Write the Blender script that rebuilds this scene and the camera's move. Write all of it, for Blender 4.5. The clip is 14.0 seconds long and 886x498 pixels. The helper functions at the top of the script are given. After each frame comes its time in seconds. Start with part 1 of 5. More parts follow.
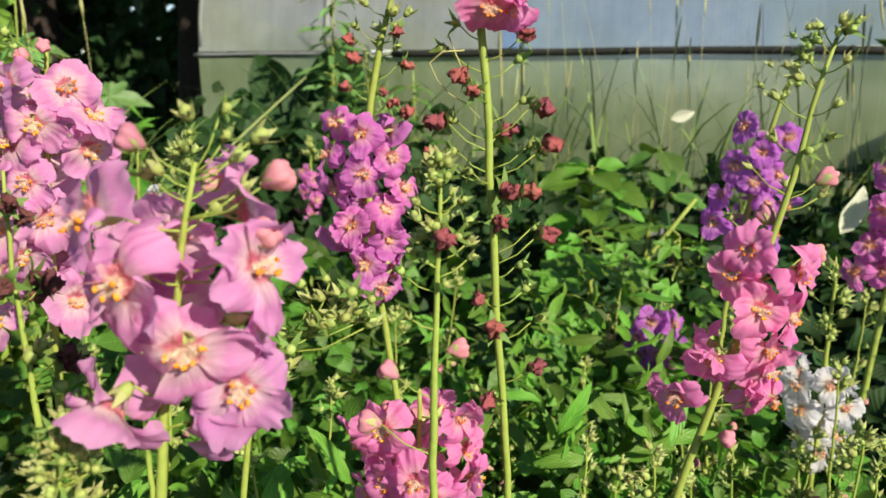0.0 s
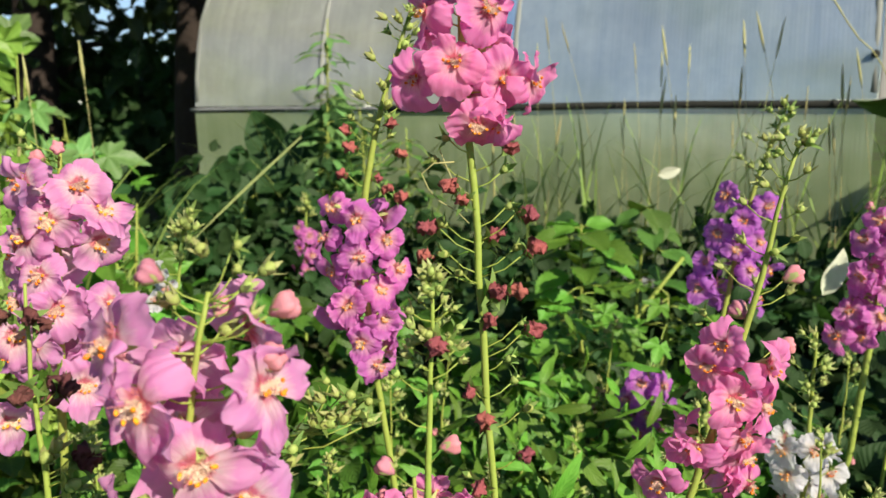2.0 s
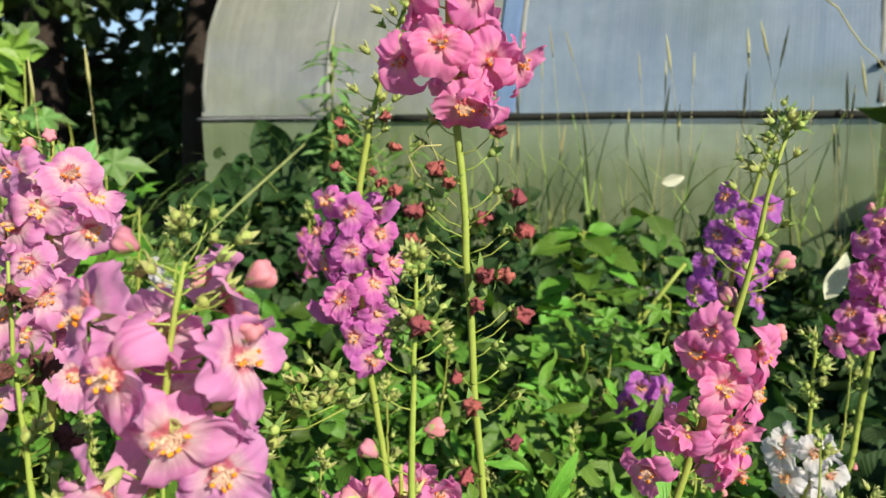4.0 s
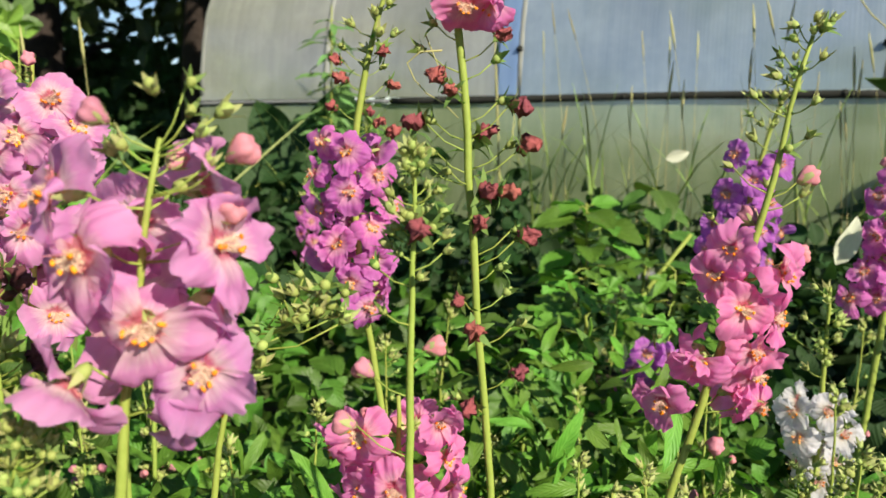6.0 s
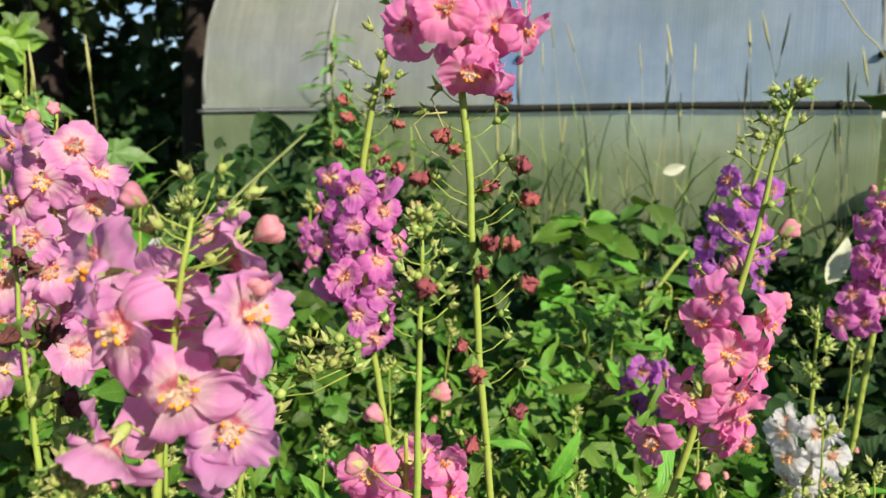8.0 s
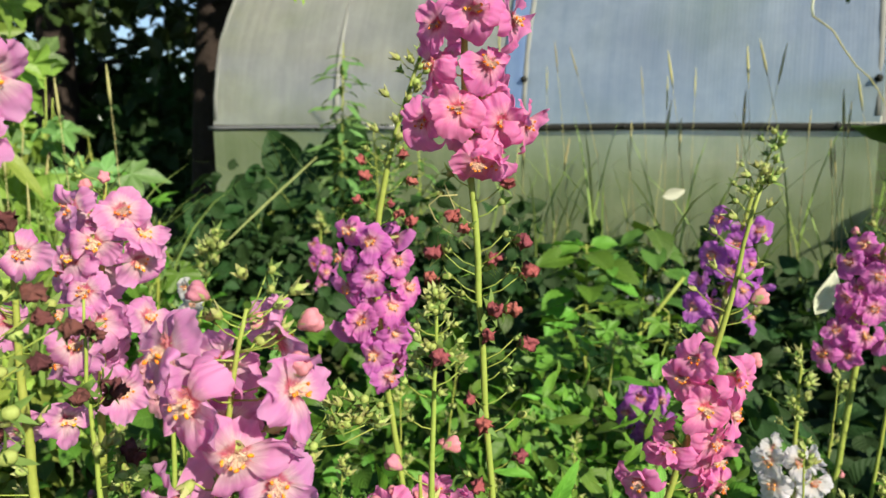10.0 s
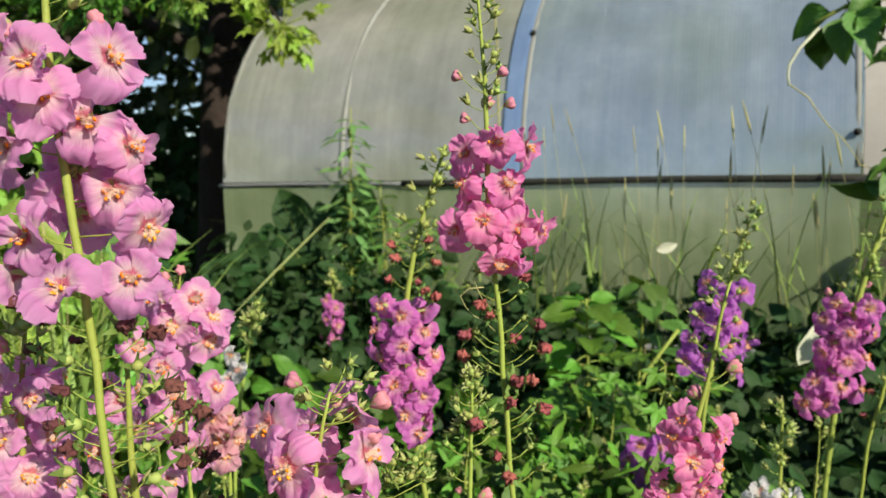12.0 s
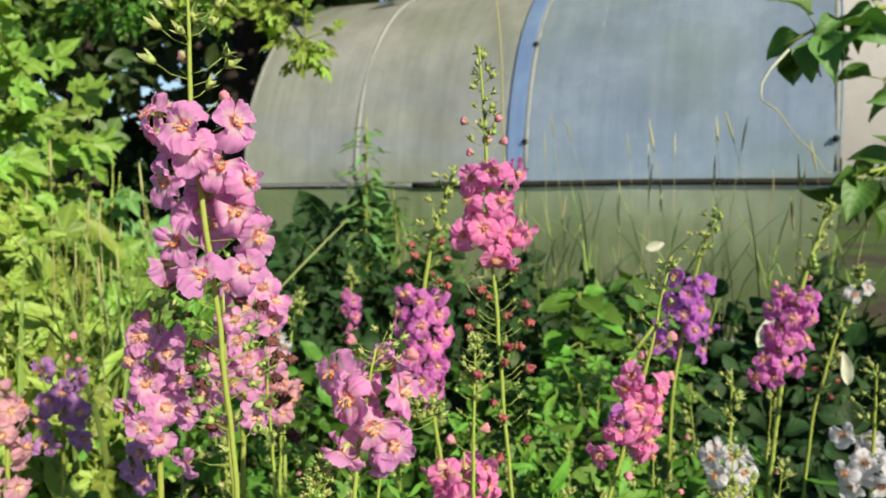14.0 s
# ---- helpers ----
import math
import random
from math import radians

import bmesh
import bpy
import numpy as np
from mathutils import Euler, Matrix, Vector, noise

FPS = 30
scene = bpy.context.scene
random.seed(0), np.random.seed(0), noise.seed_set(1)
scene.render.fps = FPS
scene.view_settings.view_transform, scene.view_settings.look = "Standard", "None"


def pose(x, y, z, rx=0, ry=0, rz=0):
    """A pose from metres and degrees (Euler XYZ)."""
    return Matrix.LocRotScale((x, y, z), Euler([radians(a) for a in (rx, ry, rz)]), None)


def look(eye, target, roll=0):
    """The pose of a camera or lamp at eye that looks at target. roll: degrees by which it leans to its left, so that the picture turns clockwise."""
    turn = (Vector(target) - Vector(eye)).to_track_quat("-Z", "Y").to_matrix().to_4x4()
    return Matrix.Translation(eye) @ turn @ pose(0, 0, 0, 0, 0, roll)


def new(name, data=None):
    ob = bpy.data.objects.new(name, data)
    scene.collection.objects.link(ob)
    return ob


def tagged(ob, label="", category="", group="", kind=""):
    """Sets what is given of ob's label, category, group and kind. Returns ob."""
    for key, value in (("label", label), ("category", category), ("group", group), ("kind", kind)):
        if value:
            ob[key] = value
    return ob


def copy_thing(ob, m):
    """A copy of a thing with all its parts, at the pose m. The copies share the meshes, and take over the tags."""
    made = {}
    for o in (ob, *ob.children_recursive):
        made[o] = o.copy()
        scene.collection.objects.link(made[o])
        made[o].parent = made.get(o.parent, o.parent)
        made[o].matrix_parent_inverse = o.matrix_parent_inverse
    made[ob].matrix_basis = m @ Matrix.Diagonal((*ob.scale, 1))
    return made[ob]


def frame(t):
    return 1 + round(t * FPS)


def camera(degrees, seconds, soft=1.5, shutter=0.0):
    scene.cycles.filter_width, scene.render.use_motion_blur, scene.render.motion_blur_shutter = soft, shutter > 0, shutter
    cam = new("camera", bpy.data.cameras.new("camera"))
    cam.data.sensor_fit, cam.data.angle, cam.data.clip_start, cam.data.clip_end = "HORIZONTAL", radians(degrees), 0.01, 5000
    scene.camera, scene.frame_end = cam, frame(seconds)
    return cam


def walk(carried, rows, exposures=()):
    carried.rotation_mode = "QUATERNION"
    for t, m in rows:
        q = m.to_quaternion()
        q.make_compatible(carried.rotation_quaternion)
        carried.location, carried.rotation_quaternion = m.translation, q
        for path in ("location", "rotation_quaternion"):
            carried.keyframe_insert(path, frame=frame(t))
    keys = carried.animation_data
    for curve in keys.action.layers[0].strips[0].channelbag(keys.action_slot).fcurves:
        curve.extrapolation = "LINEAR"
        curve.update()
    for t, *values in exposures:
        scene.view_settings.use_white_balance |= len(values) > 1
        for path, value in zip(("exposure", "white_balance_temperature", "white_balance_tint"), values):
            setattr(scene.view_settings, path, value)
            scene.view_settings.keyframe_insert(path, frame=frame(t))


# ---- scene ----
cam = camera(59.0, 14.0)
PATH = [
    (0, (0.007, 0.006, 0.484), (0.002, 1.953, 0.026), -0.1),
    (0.5, (0.007, 0.003, 0.49), (0.004, 1.952, 0.043), -0.1),
    (1, (0.008, -0.003, 0.499), (0.011, 1.954, 0.084), -0.2),
    (1.5, (0.01, -0.008, 0.508), (0.004, 1.954, 0.122), -0.5),
    (2, (0.008, -0.011, 0.514), (0.019, 1.957, 0.162), -0.5),
    (2.2, (0.007, -0.013, 0.516), (0.023, 1.958, 0.176), -0.4),
    (4.3, (0.018, -0.01, 0.49), (0.005, 1.964, 0.174), -0.3),
    (4.5, (0.017, -0.005, 0.482), (0.002, 1.97, 0.164), -0.3),
    (5, (0.017, 0.002, 0.472), (0.006, 1.975, 0.149), -0.3),
    (5.5, (0.018, 0.005, 0.464), (0.008, 1.978, 0.136), -0.3),
    (6, (0.017, 0.006, 0.461), (0.008, 1.979, 0.134), -0.3),
    (6.5, (0.019, 0.004, 0.466), (0.005, 1.977, 0.137), -0.3),
    (7, (0.015, -0.005, 0.476), (-0.002, 1.968, 0.149), -0.3),
    (7.5, (0.017, -0.013, 0.486), (0.0, 1.961, 0.16), -0.3),
    (7.7, (0.015, -0.012, 0.486), (0.009, 1.961, 0.159), -0.3),
    (9.8, (0.014, -0.052, 0.52), (-0.006, 1.923, 0.207), -0.2),
    (10, (0.012, -0.057, 0.526), (-0.008, 1.918, 0.213), -0.2),
    (10.5, (0.011, -0.07, 0.541), (-0.006, 1.907, 0.242), -0.3),
    (11, (0.005, -0.084, 0.551), (-0.011, 1.903, 0.322), -0.9),
    (11.5, (0.003, -0.098, 0.558), (-0.007, 1.891, 0.351), -1.2),
    (12, (-0.007, -0.143, 0.566), (-0.019, 1.847, 0.36), -1.2),
    (12.5, (-0.023, -0.187, 0.572), (-0.039, 1.803, 0.365), -1.2),
    (13, (-0.038, -0.227, 0.573), (-0.061, 1.762, 0.364), -1.2),
    (13.5, (-0.026, -0.261, 0.579), (-0.055, 1.728, 0.367), -1.2),
    (14, (-0.009, -0.314, 0.586), (-0.04, 1.675, 0.373), -1.2),
]
walk(cam, [(t, look(eye, target, roll)) for t, eye, target, roll in PATH], exposures=[(0, 0.83), (10, 0.84), (10.5, 0.84), (11, 0.90), (11.5, 0.68), (12.5, 0.70), (14, 0.77)])
cam.data.dof.use_dof, cam.data.dof.focus_distance, cam.data.dof.aperture_fstop = True, 0.40, 16.0

# ---- daylight: clear sky, low warm sun from the right and behind the camera ----
SUN_AZ, SUN_EL = radians(37), radians(31)   # azimuth measured from behind the camera towards the right
SUN_DIR = Vector((math.sin(SUN_AZ) * math.cos(SUN_EL), -math.cos(SUN_AZ) * math.cos(SUN_EL), math.sin(SUN_EL)))
world = bpy.data.worlds.new("sky")
scene.world = world
world.use_nodes = True
wn = world.node_tree
sky = wn.nodes.new("ShaderNodeTexSky")
sky.sky_type, sky.sun_disc = "NISHITA", False
sky.altitude, sky.dust_density, sky.ozone_density = 1500, 0.3, 2.0
sky.sun_elevation, sky.sun_rotation = SUN_EL, math.atan2(SUN_DIR.x, SUN_DIR.y)
wn.nodes["Background"].inputs[1].default_value = 0.066
wn.links.new(sky.outputs[0], wn.nodes["Background"].inputs[0])
sun = new("sun", bpy.data.lights.new("sun", "SUN"))
sun.data.energy, sun.data.angle, sun.data.color = 4.8, radians(0.6), (1.0, 0.91, 0.73)
sun.matrix_world = look(SUN_DIR * 20, (0, 0, 0))


# ---- materials ----
class Mat:
    """A node material with a Principled shader, and short ways to add nodes."""

    def __init__(self, name, rough=0.5, spec=0.5):
        self.m = bpy.data.materials.new(name)
        self.m.use_nodes = True
        self.t = self.m.node_tree
        self.p = self.t.nodes["Principled BSDF"]
        self.out = self.t.nodes["Material Output"]
        self.p.inputs["Roughness"].default_value = rough
        self.p.inputs["Specular IOR Level"].default_value = spec

    def add(self, kind, **at):
        n = self.t.nodes.new(kind)
        for k, v in at.items():
            n.inputs[k.replace("_", " ")].default_value = v
        return n

    def link(self, a, b):
        self.t.links.new(a, b)

    def math(self, op, a, b=0.0):
        n = self.t.nodes.new("ShaderNodeMath")
        n.operation = op
        for i, v in enumerate((a, b)):
            if isinstance(v, (int, float)):
                n.inputs[i].default_value = v
            else:
                self.link(v, n.inputs[i])
        return n.outputs[0]

    def ramp(self, fac, stops):
        n = self.t.nodes.new("ShaderNodeValToRGB")
        el = n.color_ramp.elements
        while len(el) < len(stops):
            el.new(0.5)
        for e, (pos, col) in zip(el, stops):
            e.position, e.color = pos, (*col, 1)
        self.link(fac, n.inputs[0])
        return n.outputs[0]

    def noise(self, scale, detail=3.0, vec=None, rough=0.55):
        n = self.add("ShaderNodeTexNoise", Scale=scale, Detail=detail, Roughness=rough)
        if vec is None:
            vec = self.add("ShaderNodeTexCoord").outputs["Object"]
        self.link(vec, n.inputs["Vector"])
        return n.outputs[0]

    def mix(self, fac, a, b, blend="MIX"):
        n = self.t.nodes.new("ShaderNodeMix")
        n.data_type, n.blend_type = "RGBA", blend
        if isinstance(fac, (int, float)):
            n.inputs[0].default_value = fac
        else:
            self.link(fac, n.inputs[0])
        for sock, v in ((n.inputs[6], a), (n.inputs[7], b)):
            if isinstance(v, tuple):
                sock.default_value = (*v, 1)
            else:
                self.link(v, sock)
        return n.outputs[2]

    def hue(self, col, random_out, h=0.02, v=0.3):
        """Vary hue and value of a colour by a random number."""
        n = self.t.nodes.new("ShaderNodeHueSaturation")
        self.link(col, n.inputs["Color"])
        self.link(self.math("ADD", self.math("MULTIPLY", random_out, 2 * h), 0.5 - h), n.inputs["Hue"])
        self.link(self.math("ADD", self.math("MULTIPLY", random_out, v), 1 - v / 2), n.inputs["Value"])
        return n.outputs[0]

    def bump(self, height, strength=0.3, distance=0.001):
        b = self.add("ShaderNodeBump", Strength=strength, Distance=distance)
        self.link(height, b.inputs["Height"])
        self.link(b.outputs[0], self.p.inputs["Normal"])

    def colour(self, col, translucent=0.0, tint=None):
        """Set the base colour; thin leaves and petals also let light through."""
        self.link(col, self.p.inputs["Base Color"])
        if translucent:
            tr = self.add("ShaderNodeBsdfTranslucent")
            self.link(self.mix(1.0, col, tint, "MULTIPLY") if tint else col, tr.inputs["Color"])
            mx = self.add("ShaderNodeMixShader", Fac=translucent)
            self.link(self.p.outputs[0], mx.inputs[1])
            self.link(tr.outputs[0], mx.inputs[2])
            self.link(mx.outputs[0], self.out.inputs["Surface"])
        return self.m


def petal_mat(name, body, edge, pale, centre):
    """Petal colour by the way along the petal: dark eye, pale throat, coloured blade with fine veins."""
    a = Mat(name, rough=0.62, spec=0.25)
    uv = a.add("ShaderNodeTexCoord").outputs["UV"]
    sep = a.add("ShaderNodeSeparateXYZ")
    a.link(uv, sep.inputs[0])
    mp = a.add("ShaderNodeMapping", Scale=(11.0, 1.1, 1.0))
    a.link(uv, mp.inputs["Vector"])
    veins = a.noise(2.2, 4.0, mp.outputs[0], 0.6)
    patch = a.noise(90, 2.0)
    way = a.math("ADD", sep.outputs[1], a.math("MULTIPLY", a.math("SUBTRACT", veins, 0.5), 0.35))
    col = a.ramp(way, [(0.0, centre), (0.13, centre), (0.25, pale), (0.42, tuple(0.55 * p + 0.45 * b for p, b in zip(pale, body))), (0.60, body), (1.0, edge)])
    streak = a.math("MULTIPLY", a.ramp(veins, [(0.50, (0.0,) * 3), (0.60, (0.75,) * 3)]), a.ramp(sep.outputs[1], [(0.10, (1.0,) * 3), (0.55, (0.0,) * 3)]))
    col = a.mix(streak, col, tuple(0.6 * c + 0.4 * b for c, b in zip(centre, body)))
    col = a.mix(a.ramp(veins, [(0.35, (0.0,) * 3), (0.62, (0.16,) * 3)]), col, tuple(0.72 * c for c in body))
    col = a.mix(a.math("MULTIPLY", patch, 0.25), col, edge)
    col = a.hue(col, a.add("ShaderNodeObjectInfo").outputs["Random"], 0.012, 0.14)
    a.bump(a.math('ADD', a.math('MULTIPLY', veins, 0.6), patch), 0.28, 0.0012)
    return a.colour(col, 0.58)


PETALS = {
    "lilac_pink": petal_mat("petal_lilac_pink", (0.735, 0.290, 0.600), (0.78, 0.395, 0.685), (0.87, 0.70, 0.70), (0.68, 0.15, 0.20)),
    "rose_pink": petal_mat("petal_rose_pink", (0.82, 0.225, 0.540), (0.86, 0.320, 0.610), (0.85, 0.50, 0.60), (0.66, 0.10, 0.16)),
    "magenta": petal_mat("petal_magenta", (0.63, 0.150, 0.525), (0.71, 0.250, 0.625), (0.82, 0.47, 0.60), (0.52, 0.14, 0.10)),
    "violet": petal_mat("petal_violet", (0.48, 0.130, 0.570), (0.56, 0.21, 0.67), (0.66, 0.34, 0.60), (0.50, 0.16, 0.14)),
    "mauve": petal_mat("petal_mauve", (0.52, 0.23, 0.56), (0.60, 0.33, 0.66), (0.66, 0.42, 0.60), (0.50, 0.16, 0.20)),
    "pale_pink": petal_mat("petal_pale_pink", (0.720, 0.342, 0.450), (0.774, 0.468, 0.540), (0.774, 0.558, 0.522), (0.630, 0.270, 0.180)),
    "white": petal_mat("petal_white", (0.700, 0.690, 0.745), (0.740, 0.735, 0.785), (0.756, 0.715, 0.690), (0.62, 0.46, 0.36)),
}


def plain_mat(name, lo, hi, scale=60, rough=0.55, spec=0.3, translucent=0.0, bump=0.25, h=0.015, v=0.35, island=False, dist=0.001):
    a = Mat(name, rough, spec)
    n = a.noise(scale, 4.0)
    big = a.noise(scale / 7, 2.0)
    col = a.mix(n, lo, hi)
    col = a.mix(a.math("MULTIPLY", big, 0.45), col, tuple(0.65 * x for x in lo))
    r = a.add("ShaderNodeNewGeometry").outputs["Random Per Island"] if island else a.add("ShaderNodeObjectInfo").outputs["Random"]
    col = a.hue(col, r, h, v)
    a.bump(n, bump, dist)
    return a.colour(col, translucent)


def leaf_mat(name, lo, hi, rough=0.5, translucent=0.35, island=True, v=0.55, h=0.018):
    """Leaf with a paler midrib and side veins, from the leaf's own UV."""
    a = Mat(name, rough - 0.04, 0.35)
    uv = a.add("ShaderNodeTexCoord").outputs["UV"]
    sep = a.add("ShaderNodeSeparateXYZ")
    a.link(uv, sep.inputs[0])
    off = a.math("ABSOLUTE", a.math("SUBTRACT", sep.outputs[0], 0.5))
    side = a.math("SINE", a.math("MULTIPLY", a.math("SUBTRACT", sep.outputs[1], a.math("MULTIPLY", off, 0.7)), 44.0))
    vein = a.math("MAXIMUM", a.math("LESS_THAN", off, 0.03), a.math("MULTIPLY", a.math("GREATER_THAN", side, 0.86), 0.55))
    n = a.noise(70, 3.0)
    col = a.mix(n, lo, hi)
    col = a.mix(a.math("MULTIPLY", vein, 0.20), col, tuple(min(1, 1.5 * x + 0.03) for x in hi))
    r = a.add("ShaderNodeNewGeometry").outputs["Random Per Island"] if island else a.add("ShaderNodeObjectInfo").outputs["Random"]
    col = a.hue(col, r, h, v)
    a.bump(a.math("ADD", a.math("MULTIPLY", side, 0.5), n), 0.4, 0.0010)
    return a.colour(col, translucent, (1.0, 1.0, 0.55))


STEM = plain_mat("stem_green", (0.23, 0.30, 0.045), (0.39, 0.46, 0.105), 260, translucent=0.12, v=0.2, bump=0.4)
POD = plain_mat("capsule_green", (0.30, 0.39, 0.08), (0.50, 0.56, 0.19), 320, translucent=0.2, v=0.3)
SEPAL = plain_mat("sepal_green", (0.10, 0.20, 0.035), (0.26, 0.36, 0.10), 300, translucent=0.25, v=0.3)
SEPAL_PALE = plain_mat("sepal_pale", (0.34, 0.40, 0.13), (0.58, 0.56, 0.26), 300, translucent=0.25, v=0.3)
BUD = plain_mat("bud_pink", (0.60, 0.17, 0.26), (0.78, 0.40, 0.43), 220, rough=0.65, translucent=0.25, v=0.25)
WITHER = plain_mat("withered_red", (0.24, 0.034, 0.042), (0.62, 0.19, 0.19), 420, rough=0.7, translucent=0.12, v=0.45, bump=0.6)
BROWN = plain_mat("withered_brown", (0.075, 0.022, 0.024), (0.26, 0.085, 0.080), 420, rough=0.8, v=0.4, bump=0.6)
FUZZ = plain_mat("stamen_hair", (0.84, 0.56, 0.44), (0.90, 0.76, 0.58), 500, rough=0.8, translucent=0.3, v=0.15)
FUZZ_RED = plain_mat("throat_hair", (0.72, 0.20, 0.24), (0.86, 0.42, 0.40), 500, rough=0.8, translucent=0.3, v=0.15)
ANTHER = plain_mat("anther_orange", (0.80, 0.20, 0.010), (0.90, 0.36, 0.02), 700, rough=0.7, v=0.2)
LEAF_MID = leaf_mat("leaf_mid_green", (0.042, 0.120, 0.014), (0.115, 0.245, 0.032), v=1.1)
# lighter copy of the mid green, with sunlight put into the colour
LEAF_SUNLIT = leaf_mat("leaf_sunlit_green", (0.078, 0.205, 0.022), (0.180, 0.350, 0.046), v=0.8)
LEAF_BUSH = leaf_mat("leaf_bush", (0.115, 0.235, 0.030), (0.255, 0.400, 0.070), v=0.8)
LEAF_YELLOW = leaf_mat("leaf_yellow_green", (0.17, 0.27, 0.035), (0.34, 0.43, 0.085), v=0.8)
# near-black leaf green: the shade by the polytunnel is put into the colour
LEAF_SHADED = leaf_mat("leaf_shaded_green", (0.014, 0.044, 0.010), (0.034, 0.084, 0.020), rough=0.7)
# tree leaves far below their own green, with the wood's shade in the colour
LEAF_TREE_SHADED = leaf_mat("leaf_tree_shaded", (0.020, 0.042, 0.014), (0.055, 0.085, 0.02), translucent=0.2)
LEAF_PART = leaf_mat("leaf_single", (0.066, 0.195, 0.021), (0.165, 0.350, 0.046), island=False, v=0.8)
LEAF_SPRAY = leaf_mat("leaf_spray", (0.15, 0.26, 0.025), (0.30, 0.42, 0.06), island=False, v=0.7)
LEAF_SOFT = leaf_mat("leaf_soft_green", (0.085, 0.190, 0.050), (0.185, 0.330, 0.105), island=False, v=0.7)
LEAF_SHRUB = leaf_mat("leaf_shrub", (0.050, 0.125, 0.020), (0.115, 0.225, 0.045), island=False, translucent=0.3)
LEAF_PALE = plain_mat("leaf_dry_pale", (0.55, 0.58, 0.42), (0.78, 0.80, 0.66), 120, translucent=0.3, v=0.15)
GRASS = plain_mat("grass_green", (0.16, 0.26, 0.05), (0.32, 0.43, 0.12), 90, translucent=0.3, island=True, v=0.6)
GRASS_DRY = plain_mat("grass_dry", (0.34, 0.33, 0.12), (0.55, 0.50, 0.24), 140, translucent=0.2, island=True, v=0.4)
STRAW_GREEN = plain_mat("straw_green", (0.24, 0.30, 0.09), (0.40, 0.44, 0.18), 140, translucent=0.2, v=0.2)
# bark darkened in its colour for the shade under the crowns
BARK_SHADED = plain_mat("bark", (0.014, 0.010, 0.008), (0.050, 0.036, 0.028), 34, rough=0.9, v=0.15, bump=0.8, dist=0.01)


def soil_mat():
    a = Mat("soil", 0.95, 0.2)
    n, big, fine = a.noise(55, 6.0), a.noise(1.3, 5.0), a.noise(16, 5.0)
    col = a.mix(n, (0.022, 0.017, 0.012), (0.085, 0.062, 0.042))
    grass = a.mix(n, (0.030, 0.060, 0.010), (0.090, 0.140, 0.028))
    col = a.mix(a.ramp(a.math("ADD", a.math("MULTIPLY", big, 0.6), a.math("MULTIPLY", fine, 0.4)), [(0.42, (0,) * 3), (0.52, (1,) * 3)]), col, grass)
    a.bump(n, 0.7, 0.01)
    return a.colour(col)


def sheet_mat(name, lo, hi, green_cast):
    """Fluted twin-wall plastic sheet: milky, half clear, streaked from rain, dirty, with reflected green clouded into
    its colour.
    """
    a = Mat(name, 0.22, 0.9)
    a.p.inputs["IOR"].default_value = 2.7
    uv = a.add("ShaderNodeTexCoord").outputs["UV"]
    mp = a.add("ShaderNodeMapping", Scale=(1.0, 0.06, 1.0))
    a.link(uv, mp.inputs["Vector"])
    streak = a.ramp(a.noise(26, 4.0, mp.outputs[0], 0.65), [(0.12, (0.0,) * 3), (0.88, (1.0,) * 3)])
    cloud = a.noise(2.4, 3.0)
    sep = a.add("ShaderNodeSeparateXYZ")
    a.link(uv, sep.inputs[0])
    flute = a.math("SINE", a.math("MULTIPLY", sep.outputs[0], 2 * math.pi / 0.011))
    col = a.mix(streak, lo, hi)
    smudge = a.noise(7.0, 5.0, None, 0.7)
    col = a.mix(a.ramp(smudge, [(0.42, (0,) * 3), (0.70, (0.28,) * 3)]), col, tuple(min(0.8, 1.45 * h) for h in hi))
    col = a.mix(a.ramp(a.noise(3.1, 4.0), [(0.46, (0,) * 3), (0.70, (0.35,) * 3)]), col, tuple(0.6 * h for h in lo))
    col = a.mix(a.ramp(cloud, [(0.40, (0,) * 3), (0.68, (green_cast,) * 3)]), col, (0.20, 0.27, 0.13))
    a.link(a.math("ADD", a.math("MULTIPLY", streak, 0.22), 0.10), a.p.inputs["Roughness"])
    a.bump(a.math("ADD", flute, a.math("MULTIPLY", streak, 3.0)), 0.10, 0.0010)
    return a.colour(col, 0.30)


SOIL = soil_mat()
SHEET_UP = sheet_mat("polycarbonate_upper", (0.345, 0.350, 0.315), (0.560, 0.560, 0.500), 0.35)
# the third bay's sky reflection is put into this blue base colour
SHEET_BLUE = sheet_mat("polycarbonate_sky_tinted", (0.255, 0.335, 0.425), (0.420, 0.495, 0.575), 0.40)
# sheet edge with the blue sky highlight painted as base colour
SHEET_EDGE = sheet_mat("polycarbonate_edge_highlight", (0.20, 0.31, 0.54), (0.30, 0.43, 0.68), 0.0)
# green of plants mirrored in and seen through the wall, mixed into the colour
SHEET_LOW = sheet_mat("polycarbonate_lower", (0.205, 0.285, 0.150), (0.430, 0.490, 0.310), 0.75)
STEEL = plain_mat("galvanised_steel", (0.17, 0.18, 0.19), (0.24, 0.25, 0.26), 40, rough=0.85, spec=0.1, v=0.1)
HOOP = plain_mat("pale_hoop", (0.20, 0.21, 0.20), (0.30, 0.31, 0.28), 30, rough=0.8, v=0.1)
RUBBER = plain_mat("dark_seal", (0.018, 0.02, 0.018), (0.05, 0.05, 0.045), 60, rough=0.95, spec=0.05, v=0.1)
WHITE_PAINT = plain_mat("white_board", (0.44, 0.41, 0.38), (0.58, 0.55, 0.51), 24, rough=0.6, v=0.1)


